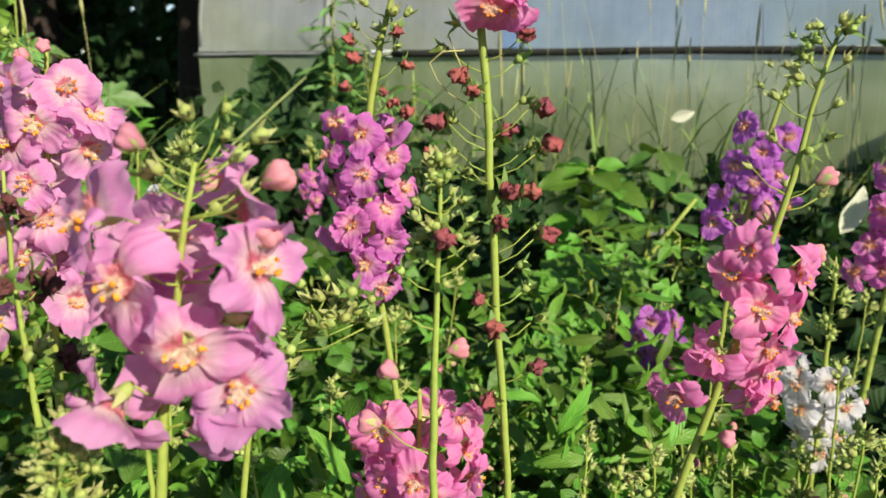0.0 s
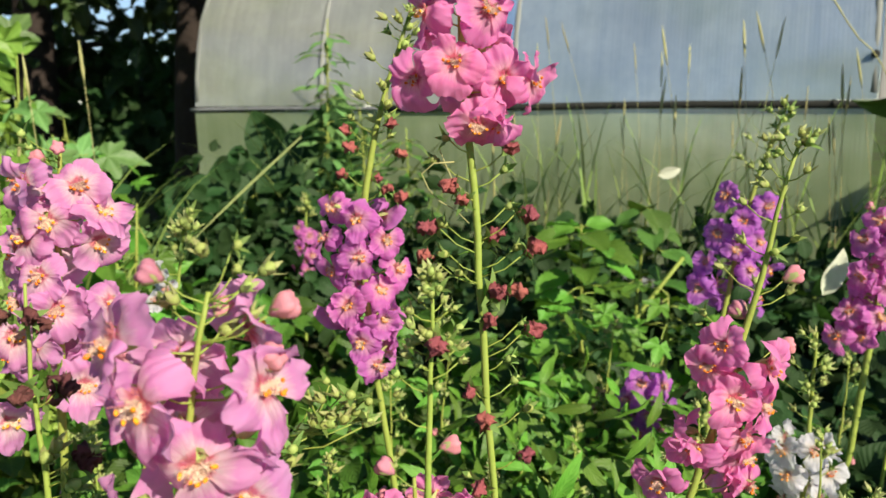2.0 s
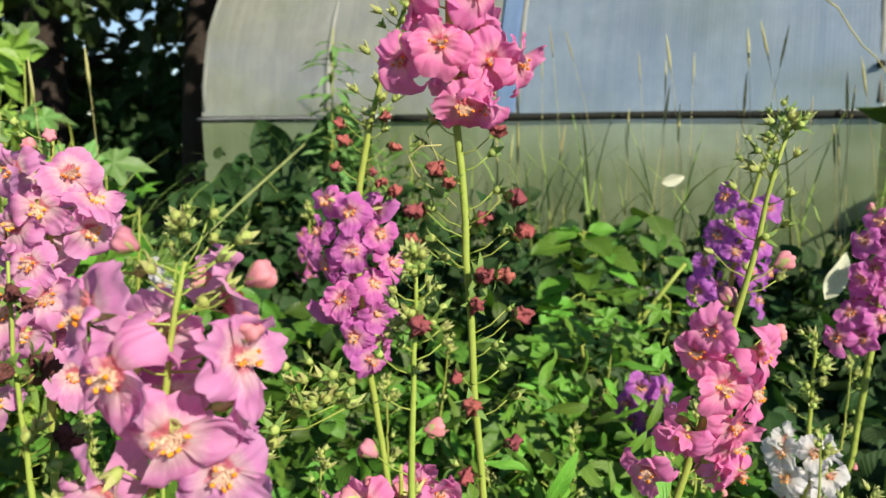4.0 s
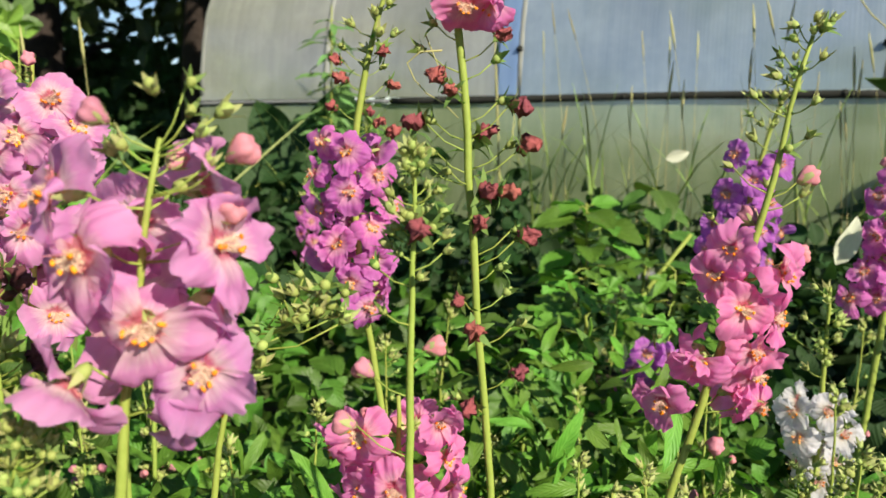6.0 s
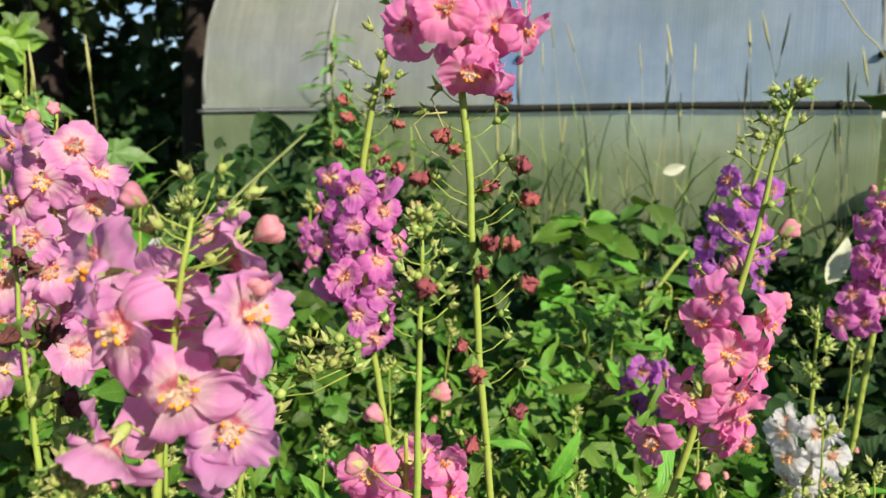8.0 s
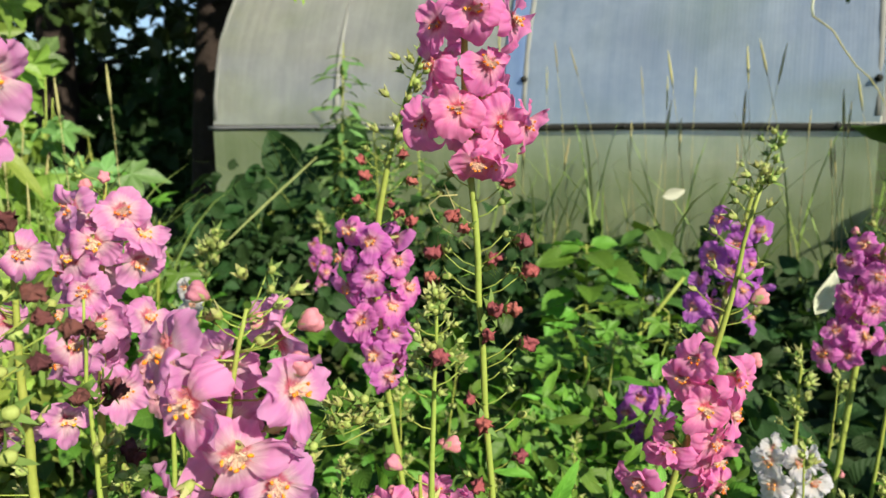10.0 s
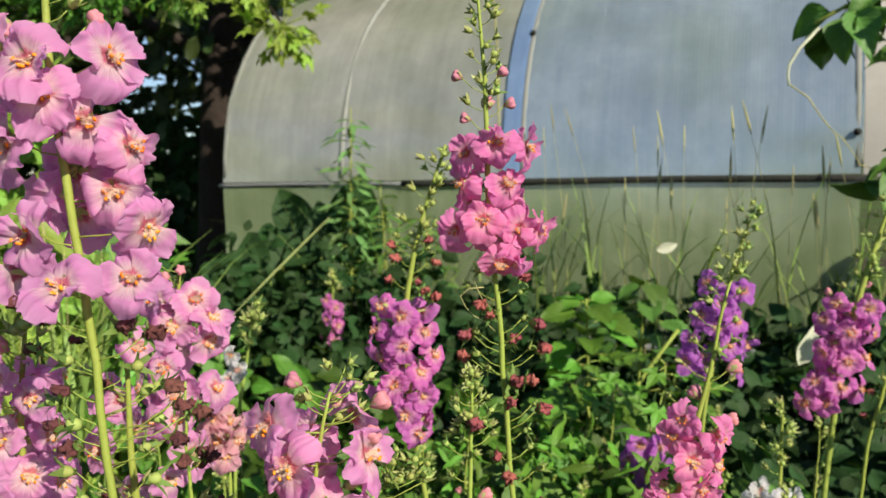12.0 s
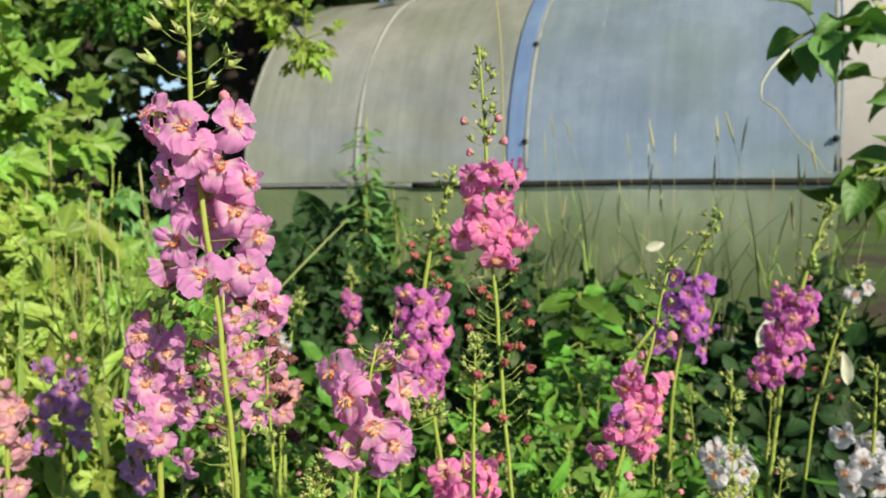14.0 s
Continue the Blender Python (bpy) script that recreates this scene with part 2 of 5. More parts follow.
# ---- mesh helpers ----
def mesh_of(name, verts, faces, mats, smooth=True, slots=None, uvs=None):
    me = bpy.data.meshes.new(name)
    me.from_pydata([tuple(v) for v in verts], [], [tuple(f) for f in faces])
    for m in mats:
        me.materials.append(m)
    if slots is not None:
        me.polygons.foreach_set("material_index", np.asarray(slots, dtype=np.int32))
    if uvs is not None:
        lay = me.uv_layers.new(name="UVMap")
        idx = np.empty(len(me.loops), dtype=np.int32)
        me.loops.foreach_get("vertex_index", idx)
        lay.data.foreach_set("uv", np.asarray(uvs, dtype=np.float32)[idx].ravel())
    me.polygons.foreach_set("use_smooth", np.full(len(me.polygons), smooth))
    me.update()
    return me


def put(name, me, parent=None, m=None, label=""):
    ob = new(name, me)
    if parent is not None:
        ob.parent = parent
    if m is not None:
        ob.matrix_basis = m
    if label:
        ob["label"] = label
    return ob


class Build:
    """Gathers vertices, faces, material slots and UVs into one mesh."""

    def __init__(self):
        self.v, self.f, self.s, self.u = [], [], [], []

    def grid(self, pts, uvs, rows, cols, slot=0):
        b = len(self.v)
        self.v += pts
        self.u += uvs
        for i in range(rows - 1):
            for j in range(cols - 1):
                p = b + i * cols + j
                self.f.append((p, p + 1, p + cols + 1, p + cols))
                self.s.append(slot)

    def tube(self, pts, radii, sides=7, slot=0, cap=True):
        b, n = len(self.v), len(pts)
        pts = [Vector(p) for p in pts]
        ref = Vector((0.31, 0.9, 0.23))
        for i, p in enumerate(pts):
            d = (pts[min(i + 1, n - 1)] - pts[max(i - 1, 0)]).normalized()
            x = d.cross(ref).normalized()
            y = d.cross(x)
            for k in range(sides):
                a = 2 * math.pi * k / sides
                self.v.append(p + (x * math.cos(a) + y * math.sin(a)) * radii[i])
                self.u.append((k / sides, i / max(1, n - 1)))
        for i in range(n - 1):
            for k in range(sides):
                k2 = (k + 1) % sides
                self.f.append((b + i * sides + k, b + i * sides + k2, b + (i + 1) * sides + k2, b + (i + 1) * sides + k))
                self.s.append(slot)
        if cap:
            self.f.append(tuple(b + (n - 1) * sides + k for k in range(sides)))
            self.f.append(tuple(b + k for k in reversed(range(sides))))
            self.s += [slot, slot]

    def ball(self, c, rx, rz, axis=(0, 0, 1), rings=5, sides=8, slot=0, lump=0.0, rg=None):
        q = Vector((0, 0, 1)).rotation_difference(Vector(axis))
        b = len(self.v)
        for i in range(rings + 1):
            th = math.pi * (0.04 + 0.92 * i / rings)
            for k in range(sides):
                a = 2 * math.pi * k / sides
                s = 1 + (rg.uniform(-lump, lump) if rg else 0)
                self.v.append(Vector(c) + q @ Vector((rx * s * math.sin(th) * math.cos(a), rx * s * math.sin(th) * math.sin(a), rz * s * math.cos(th))))
                self.u.append((k / sides, i / rings))
        for i in range(rings):
            for k in range(sides):
                k2 = (k + 1) % sides
                self.f.append((b + i * sides + k, b + (i + 1) * sides + k, b + (i + 1) * sides + k2, b + i * sides + k2))
                self.s.append(slot)
        self.f.append(tuple(b + k for k in range(sides)))
        self.f.append(tuple(b + rings * sides + k for k in reversed(range(sides))))
        self.s += [slot, slot]

    def mesh(self, name, mats, smooth=True):
        return mesh_of(name, self.v, self.f, mats, smooth, self.s, self.u)


# ---- flower pieces: the flower's face looks along +z ----
def corolla(seed, material, cup=0.25, wild=0.5):
    """Five broad rounded overlapping lobes joined at the throat, unit radius: the lower three larger, all waved and creased, no two alike."""
    rg = random.Random(seed)
    b = Build()
    rows, cols = 12, 21
    b.v.append((0, 0, -0.06))
    b.u.append((0.5, 0.0))
    for k in range(5):
        low = 1.0 if k in (0, 1, 4) else 0.0
        az = 2 * math.pi * k / 5 + rg.uniform(-0.13, 0.13)
        size = rg.uniform(0.86, 1.0) + (0.24 if k == 0 else 0.12 * low)
        hinge = cup + wild * rg.uniform(-0.35, 0.35) + (0.0 if low else wild * rg.choice((-1.0, -0.5, 0.1, 0.6)))
        curl = rg.uniform(-0.75, 0.25)
        cross = rg.uniform(-0.22, 0.20)
        crease = rg.uniform(0.02, 0.16)
        twist = wild * rg.uniform(-0.55, 0.55)
        ph, ph2, fr = rg.uniform(0, 6.3), rg.uniform(0, 6.3), rg.uniform(4.5, 7.5)
        flop = wild * rg.choice((0, 0, 1.1, -1.0)) * rg.random()
        notch = rg.uniform(-0.02, 0.10)
        breadth, point = rg.uniform(0.60, 0.74), rg.uniform(0.12, 0.48)
        folds = [(rg.uniform(-0.8, 0.8), wild * rg.uniform(-0.34, 0.34)) for _ in range(3)]
        tip, tip_at = wild * rg.choice((-1.6, -0.9, -0.4, 0.0, 0.5)) * rg.uniform(0.4, 1.0), rg.uniform(0.5, 0.75)
        rag = [rg.uniform(-0.03, 0.03) + 0.10 * noise.noise(Vector((j * 0.33 + seed, k * 5.0, 2.0))) for j in range(cols)]
        ca, sa = math.cos(az), math.sin(az)
        first = len(b.v)
        pts, uvs = [], []
        for i in range(rows):
            u = i / (rows - 1)
            wide = breadth * size * (u ** 0.72) * (1 - point * max(0.0, (u - 0.5) / 0.5) ** 2.0) + 0.03
            for j in range(cols):
                w = 2 * j / (cols - 1) - 1
                ln = size * (0.05 + 0.95 * u) * (1 - (0.26 * w * w + 0.16 * w ** 6) * u * u) - notch * u ** 6 * math.exp(-(w * 3) ** 2) + rag[j] * u ** 5
                ang = hinge + curl * u * u * 0.6 + tip * max(0.0, u - tip_at - 0.1 * w)
                lat = wide * w * (1 - 0.10 * abs(w) ** 5 * u)
                up = cross * w * w * u * wide * 2 - crease * abs(w) ** 0.7 * u * 0.5
                up += u ** 2.0 * (0.075 * math.sin(fr * w + ph) * (0.3 + abs(w)) + 0.045 * math.sin(4.7 * u + ph2 + 2 * w))
                up += 0.007 * u * math.sin(17.0 * w + ph2) * (1 - 0.5 * u)
                up += u * (0.17 * noise.noise(Vector((ln * 2.6 + seed, lat * 3.4, k * 7.0))) + 0.11 * noise.noise(Vector((ln * 2.2, lat * 9.0 + seed, k * 5.0))))
                up += u * sum(q * (abs(w - w0) - 0.5) * 0.5 for w0, q in folds)
                up += lat * math.sin(twist * u) + flop * max(0.0, w * (1 if ph > 3 else -1)) ** 2 * u * 0.35
                r = ln * math.cos(ang) - up * math.sin(ang)
                z = ln * math.sin(ang) + up * math.cos(ang) + 0.02 * (k % 2) * u
                pts.append((ca * r - sa * lat, sa * r + ca * lat, z))
                uvs.append((j / (cols - 1), u))
        b.grid(pts, uvs, rows, cols)
        for j in range(cols - 1):
            b.f.append((0, first + j, first + j + 1))
            b.s.append(0)
    return b.mesh("corolla", [material])


def stamens(seed):
    """Five stamens with woolly filaments and orange anthers, and a thin style; unit flower radius."""
    rg = random.Random(seed)
    b = Build()
    for k in range(5):
        az = (-1.5, -0.8, 0.0, 0.8, 1.6)[k] + rg.uniform(-0.35, 0.35)
        lean, ln = rg.uniform(0.45, 1.05), rg.uniform(0.28, 0.46)
        d = Vector((math.cos(az) * lean, math.sin(az) * lean, 1)).normalized()
        tip = d * ln + Vector((math.cos(az), math.sin(az), 0)) * 0.06
        mid = d * ln * 0.55
        b.tube([(0, 0, 0.02), mid, tip], [0.028, 0.022, 0.016], 5, 0)
        for _ in range(110):
            t = rg.uniform(0.25, 0.95)
            c = Vector((0, 0, 0.02)).lerp(tip, t)
            out = Vector((rg.gauss(0, 1), rg.gauss(0, 1), rg.gauss(0.2, 0.8))).normalized()
            e = c + out * rg.uniform(0.08, 0.20)
            s = out.orthogonal().normalized() * 0.014
            n = len(b.v)
            b.v += [c - s, c + s, e]
            b.u += [(0, 0), (1, 0), (0.5, 1)]
            b.f.append((n, n + 1, n + 2))
            b.s.append(0)
        b.ball(tip + d * 0.02, 0.052, 0.078, Vector((rg.uniform(-1, 1), rg.uniform(-1, 1), 0.4)), 4, 7, 1, 0.2, rg)
    for _ in range(150):
        az, r0 = rg.uniform(0, 6.3), rg.uniform(0.02, 0.30)
        c = Vector((math.cos(az) * r0, math.sin(az) * r0, 0.015))
        out = Vector((math.cos(az) * 0.8, math.sin(az) * 0.8, rg.uniform(0.3, 1.2))).normalized()
        s = out.orthogonal().normalized() * 0.012
        n = len(b.v)
        b.v += [c - s, c + s, c + out * rg.uniform(0.08, 0.18)]
        b.u += [(0, 0), (1, 0), (0.5, 1)]
        b.f.append((n, n + 1, n + 2))
        b.s.append(3)
    b.tube([(0, 0, 0), (0.05, -0.12, 0.36), (0.08, -0.22, 0.55)], [0.014, 0.010, 0.012], 5, 2)
    return b.mesh("stamens", [FUZZ, ANTHER, BUD, FUZZ_RED])


def star(b, n, length, width, spread, slot, rg, back=0.0, hug=0.0):
    """n pointed sepals round the axis, from the base at z = 0 upwards."""
    hub = len(b.v)
    b.v.append((0, 0, back - 0.06))
    b.u.append((0.5, 0))
    for k in range(n):
        az = 2 * math.pi * k / n + rg.uniform(-0.2, 0.2)
        sp = spread + rg.uniform(-0.25, 0.25)
        ca, sa = math.cos(az), math.sin(az)
        pts, uvs = [], []
        ln = length * rg.uniform(0.85, 1.2)
        for i in range(5):
            u = i / 4
            w = width * (0.55 + 0.9 * u - 1.45 * u * u) + 0.02 * width
            r, z = ln * u * math.sin(sp * (0.6 + 0.5 * u)), ln * u * math.cos(sp * (0.6 + 0.5 * u)) + back
            if hug:
                r, z = ln * (hug * math.sin(2.0 * u) + 0.38 * max(0.0, u - 0.62) * (sp - spread + 0.9)), ln * 0.86 * u + back
            for j in (-1, 0, 1):
                rr, lat = r - 0.25 * w * abs(j), w * j
                pts.append((ca * rr - sa * lat, sa * rr + ca * lat, z))
                uvs.append(((j + 1) / 2, u))
        first = len(b.v)
        b.grid(pts, uvs, 5, 3, slot)
        b.f += [(hub, first, first + 1), (hub, first + 1, first + 2)]
        b.s += [slot, slot]
    return hub


def fan(b, hub, ring, slot):
    """Close a ring of vertices onto a hub, so that the piece is one."""
    for k in range(len(ring)):
        b.f.append((hub, ring[(k + 1) % len(ring)], ring[k]))
        b.s.append(slot)


def bud_mesh(seed):
    """A closed five-angled pink bud, its petals folded flat over one another, in a green calyx; about one unit long."""
    rg = random.Random(seed)
    b = Build()
    sides = 20
    base = len(b.v)
    profile = ((0.0, 0.15), (0.14, 0.30), (0.34, 0.43), (0.54, 0.50), (0.70, 0.51), (0.82, 0.44), (0.89, 0.30), (0.86, 0.13))
    off, wind = Vector((rg.uniform(0, 40), rg.uniform(0, 40), 0)), rg.uniform(0.1, 0.5)
    for i, (z, r) in enumerate(profile):
        for k in range(sides):
            a = 2 * math.pi * k / sides
            d = Vector((math.cos(a), math.sin(a), z))
            ridge = 0.5 + 0.5 * math.cos(5 * (a - wind * z))
            rr = r * (0.80 + 0.27 * ridge * min(1, 2 * z)) * (1 + 0.22 * noise.noise(d * 2.6 + off))
            b.v.append((rr * math.cos(a), rr * math.sin(a) * 0.92, z + 0.07 * ridge * max(0.0, z - 0.5) * 2 + 0.04 * noise.noise(d * 3.0 - off)))
            b.u.append((k / sides, z))
    for i in range(len(profile) - 1):
        for k in range(sides):
            k2 = (k + 1) % sides
            b.f.append((base + i * sides + k, base + i * sides + k2, base + (i + 1) * sides + k2, base + (i + 1) * sides + k))
            b.s.append(0)
    last = base + (len(profile) - 1) * sides
    b.f.append(tuple(last + k for k in range(sides)))
    b.s.append(0)
    hub = star(b, 5, 0.74, 0.24, 0.5, 1, rg, -0.05, 0.56)
    fan(b, hub, [base + k for k in range(sides)], 0)
    return b.mesh("bud", [BUD, SEPAL_PALE])


def pod_mesh(seed, mats, closed=True):
    """A small green unopened bud or seed capsule in a star of pointed sepals; unit length."""
    rg = random.Random(seed)
    b = Build()
    b.ball((0, 0, 0.40), 0.31 if closed else 0.29, 0.41 if closed else 0.36, (0, 0, -1), 6, 9, 0, 0.05, rg)
    hub = star(b, 5, 1.2 if closed else 1.35, 0.26 if closed else 0.27, 0.46 if closed else 0.80, 1, rg, -0.02, 0.35 if closed else 0.0)
    fan(b, hub, list(range(9)), 0)
    return b.mesh("capsule", mats)


def wither_mesh(seed, material):
    """A crumpled dead flower hanging out of its calyx; unit length."""
    rg = random.Random(seed)
    b = Build()
    off = Vector((rg.uniform(0, 50), rg.uniform(0, 50), 0))
    base = len(b.v)
    rings, sides = 9, 14
    for i in range(rings + 1):
        u = i / rings
        r = 0.07 + 0.22 * math.sin(math.pi * min(1, u * 0.9 + 0.08)) ** 0.8
        for k in range(sides):
            a = 2 * math.pi * k / sides
            d = Vector((math.cos(a), math.sin(a), u * 2))
            s = 1 + 1.3 * noise.noise(d * 1.7 + off) + 1.2 * noise.noise(d * 4.6 + off) + 0.25 * (-1) ** k * u
            b.v.append((r * s * math.cos(a), r * s * math.sin(a), 0.1 + 0.95 * u + 0.22 * noise.noise(d * 2.7 - off)))
            b.u.append((k / sides, u))
    for i in range(rings):
        for k in range(sides):
            k2 = (k + 1) % sides
            b.f.append((base + i * sides + k, base + i * sides + k2, base + (i + 1) * sides + k2, base + (i + 1) * sides + k))
            b.s.append(0)
    b.f.append(tuple(base + rings * sides + k for k in range(sides)))
    b.s.append(0)
    hub = star(b, 5, 0.95, 0.26, 1.15, 1, rg, -0.05)
    fan(b, hub, [base + k for k in range(sides)], 0)
    return b.mesh("withered", [material, SEPAL])


COROLLAS = {c: [corolla(40 * i + s, m, cup=(0.22, 0.08, 0.30, 0.0, 0.22, 0.50, 0.12, 0.35)[s], wild=(0.75, 0.9, 0.65, 1.0, 1.15, 0.8, 0.95, 0.85)[s]) for s in range(8)] for i, (c, m) in enumerate(PETALS.items())}
STAMENS = [stamens(s) for s in range(6)]
BUDS = [bud_mesh(s) for s in range(3)]
PODS = [pod_mesh(s, [POD, SEPAL_PALE]) for s in range(4)]
CAPSULES = [pod_mesh(s, [POD, SEPAL], False) for s in range(10, 14)]
WITHERS = [wither_mesh(s, WITHER) for s in range(5)]
BROWNS = [wither_mesh(s, BROWN) for s in range(20, 24)]


def pedicel(plant, p0, p1, r):
    """A thin stalk from p0 to p1."""
    b = Build()
    d = p1 - p0
    mid = p0 + d * 0.55 + Vector((0, 0, -0.10 * d.length))
    b.tube([p0, p0.lerp(mid, 0.55), mid, p1], [r * 1.1, r * 0.85, r * 0.8, r * 0.95], 5)
    put("pedicel", b.mesh("pedicel", [STEM]), plant)


def facing(n, spin):
    """A rotation that turns +z to n, with the flower's largest lobe hanging down."""
    n = n.normalized()
    down = Vector((0, 0, -1)) - n * Vector((0, 0, -1)).dot(n)
    down = down.normalized() if down.length > 1e-3 else Vector((1, 0, 0))
    y = n.cross(down)
    m = Matrix((down, y, n)).transposed()
    return m.to_4x4() @ Matrix.Rotation(spin, 4, "Z")


def palmate(b, rg):
    """A leaf with three large and two small saw-edged lobes, creased along its main veins; its stalk joins at the origin."""
    rows, cols = 4, 29
    curl, ph, dish = rg.uniform(0.10, 0.40), rg.uniform(0, 6), rg.uniform(-0.15, 0.20)
    lobes = ((0.0, 0.66, 0.52), (1.05, 0.52, 0.46), (-1.05, rg.uniform(0.46, 0.54), 0.46), (2.05, 0.34, 0.50), (-2.05, 0.34, 0.50))
    pts, uvs = [], []
    for i in range(rows):
        u = i / (rows - 1)
        for j in range(cols):
            a = (2 * j / (cols - 1) - 1) * 2.75
            edge = max(ln * (0.42 + 0.58 * max(0.0, 1 - abs((a - at) / wd)) ** 0.8) for at, ln, wd in lobes)
            crease = min(abs(a - at) for at, _, _ in lobes)
            r = edge * u * (1 - 0.09 * (j % 2) * (u > 0.9))
            x, y = r * math.sin(a), 0.34 + r * math.cos(a)
            z = 0.16 * u * min(crease, 0.5) * edge * 2 - curl * (y - 0.2) ** 2 + dish * abs(x) + 0.025 * u * math.sin(6 * a + ph)
            pts.append((x, y, z))
            uvs.append((x + 0.5, y))
    b.grid(pts, uvs, rows, cols)
    return b


def blade_mesh(kind, seed):
    """One leaf of unit length along +y, face up: 'ovate', 'lance', 'lobed' or 'toothed'."""
    rg = random.Random(seed)
    b = Build()
    if kind == "lobed":
        return palmate(b, rg)
    rows, cols = (17, 7) if kind == "toothed" else (9, 5)
    curl, fold, ph = rg.uniform(0.10, 0.35), rg.uniform(0.10, 0.30), rg.uniform(0, 6)
    if kind == "curled":
        curl, fold = rg.uniform(0.45, 0.95), rg.uniform(0.45, 0.9)
    pts, uvs = [], []
    for i in range(rows):
        u = i / (rows - 1)
        if kind in ("ovate", "curled"):
            w = 0.36 * math.sin(math.pi * u ** 0.75) ** 0.85 + 0.004
        elif kind == "lance":
            w = 0.13 * math.sin(math.pi * u ** 0.8) ** 0.8 + 0.003
        else:
            w = (0.38 * math.sin(math.pi * u ** 0.72) ** 0.8) * (1 - 0.16 * (i % 2)) + 0.004
        for j in range(cols):
            s = 2 * j / (cols - 1) - 1
            z = fold * abs(s) * w - curl * u * u + (0.030 if kind != "curled" else 0.06) * math.sin(9 * u + ph + 3 * s) * abs(s)
            y = u + 0.16 * w * abs(s)
            pts.append((w * s, y, z))
            uvs.append((j / (cols - 1), u))
    b.grid(pts, uvs, rows, cols)
    return b


LEAF_KINDS = {(k, s): blade_mesh(k, s) for k in ("ovate", "curled", "lance", "lobed", "toothed") for s in range(3)}


def leaf_mesh(kind, seed, material):
    return LEAF_KINDS[(kind, seed)].mesh(kind + "_leaf", [material])


def leaf_cloud(places, normals, sizes, kind, material, name, seed=0, droop=0.3):
    """Many leaves joined into one mesh: each at a place, its face turned to a normal."""
    rs = np.random.RandomState(seed)
    src = [LEAF_KINDS[(kind, s)] for s in range(3)]
    vs, fs, us, base = [], [], [], 0
    for i, (p, n, sz) in enumerate(zip(places, normals, sizes)):
        t = src[i % 3]
        v = np.array([tuple(q) for q in t.v])
        n = np.array(n, dtype=float) / (np.linalg.norm(n) + 1e-9)
        d = rs.normal(size=3) + np.array([0, 0, -droop])
        d -= n * d.dot(n)
        d /= np.linalg.norm(d) + 1e-9
        x = np.cross(d, n)
        vs.append((v * sz) @ np.array([x, d, n]) + np.array(p))
        fs += [tuple(base + k for k in f) for f in t.f]
        us += t.u
        base += len(v)
    return mesh_of(name, np.concatenate(vs), fs, [material], True, None, us)


# ---- flowering stalks ----
def stem_point(path, y, z):
    """x of a stalk at the height z; path runs from the top down."""
    zs = [p[1] for p in path][::-1]
    xs = [p[0] for p in path][::-1]
    return Vector((float(np.interp(z, zs, xs)), y, z))


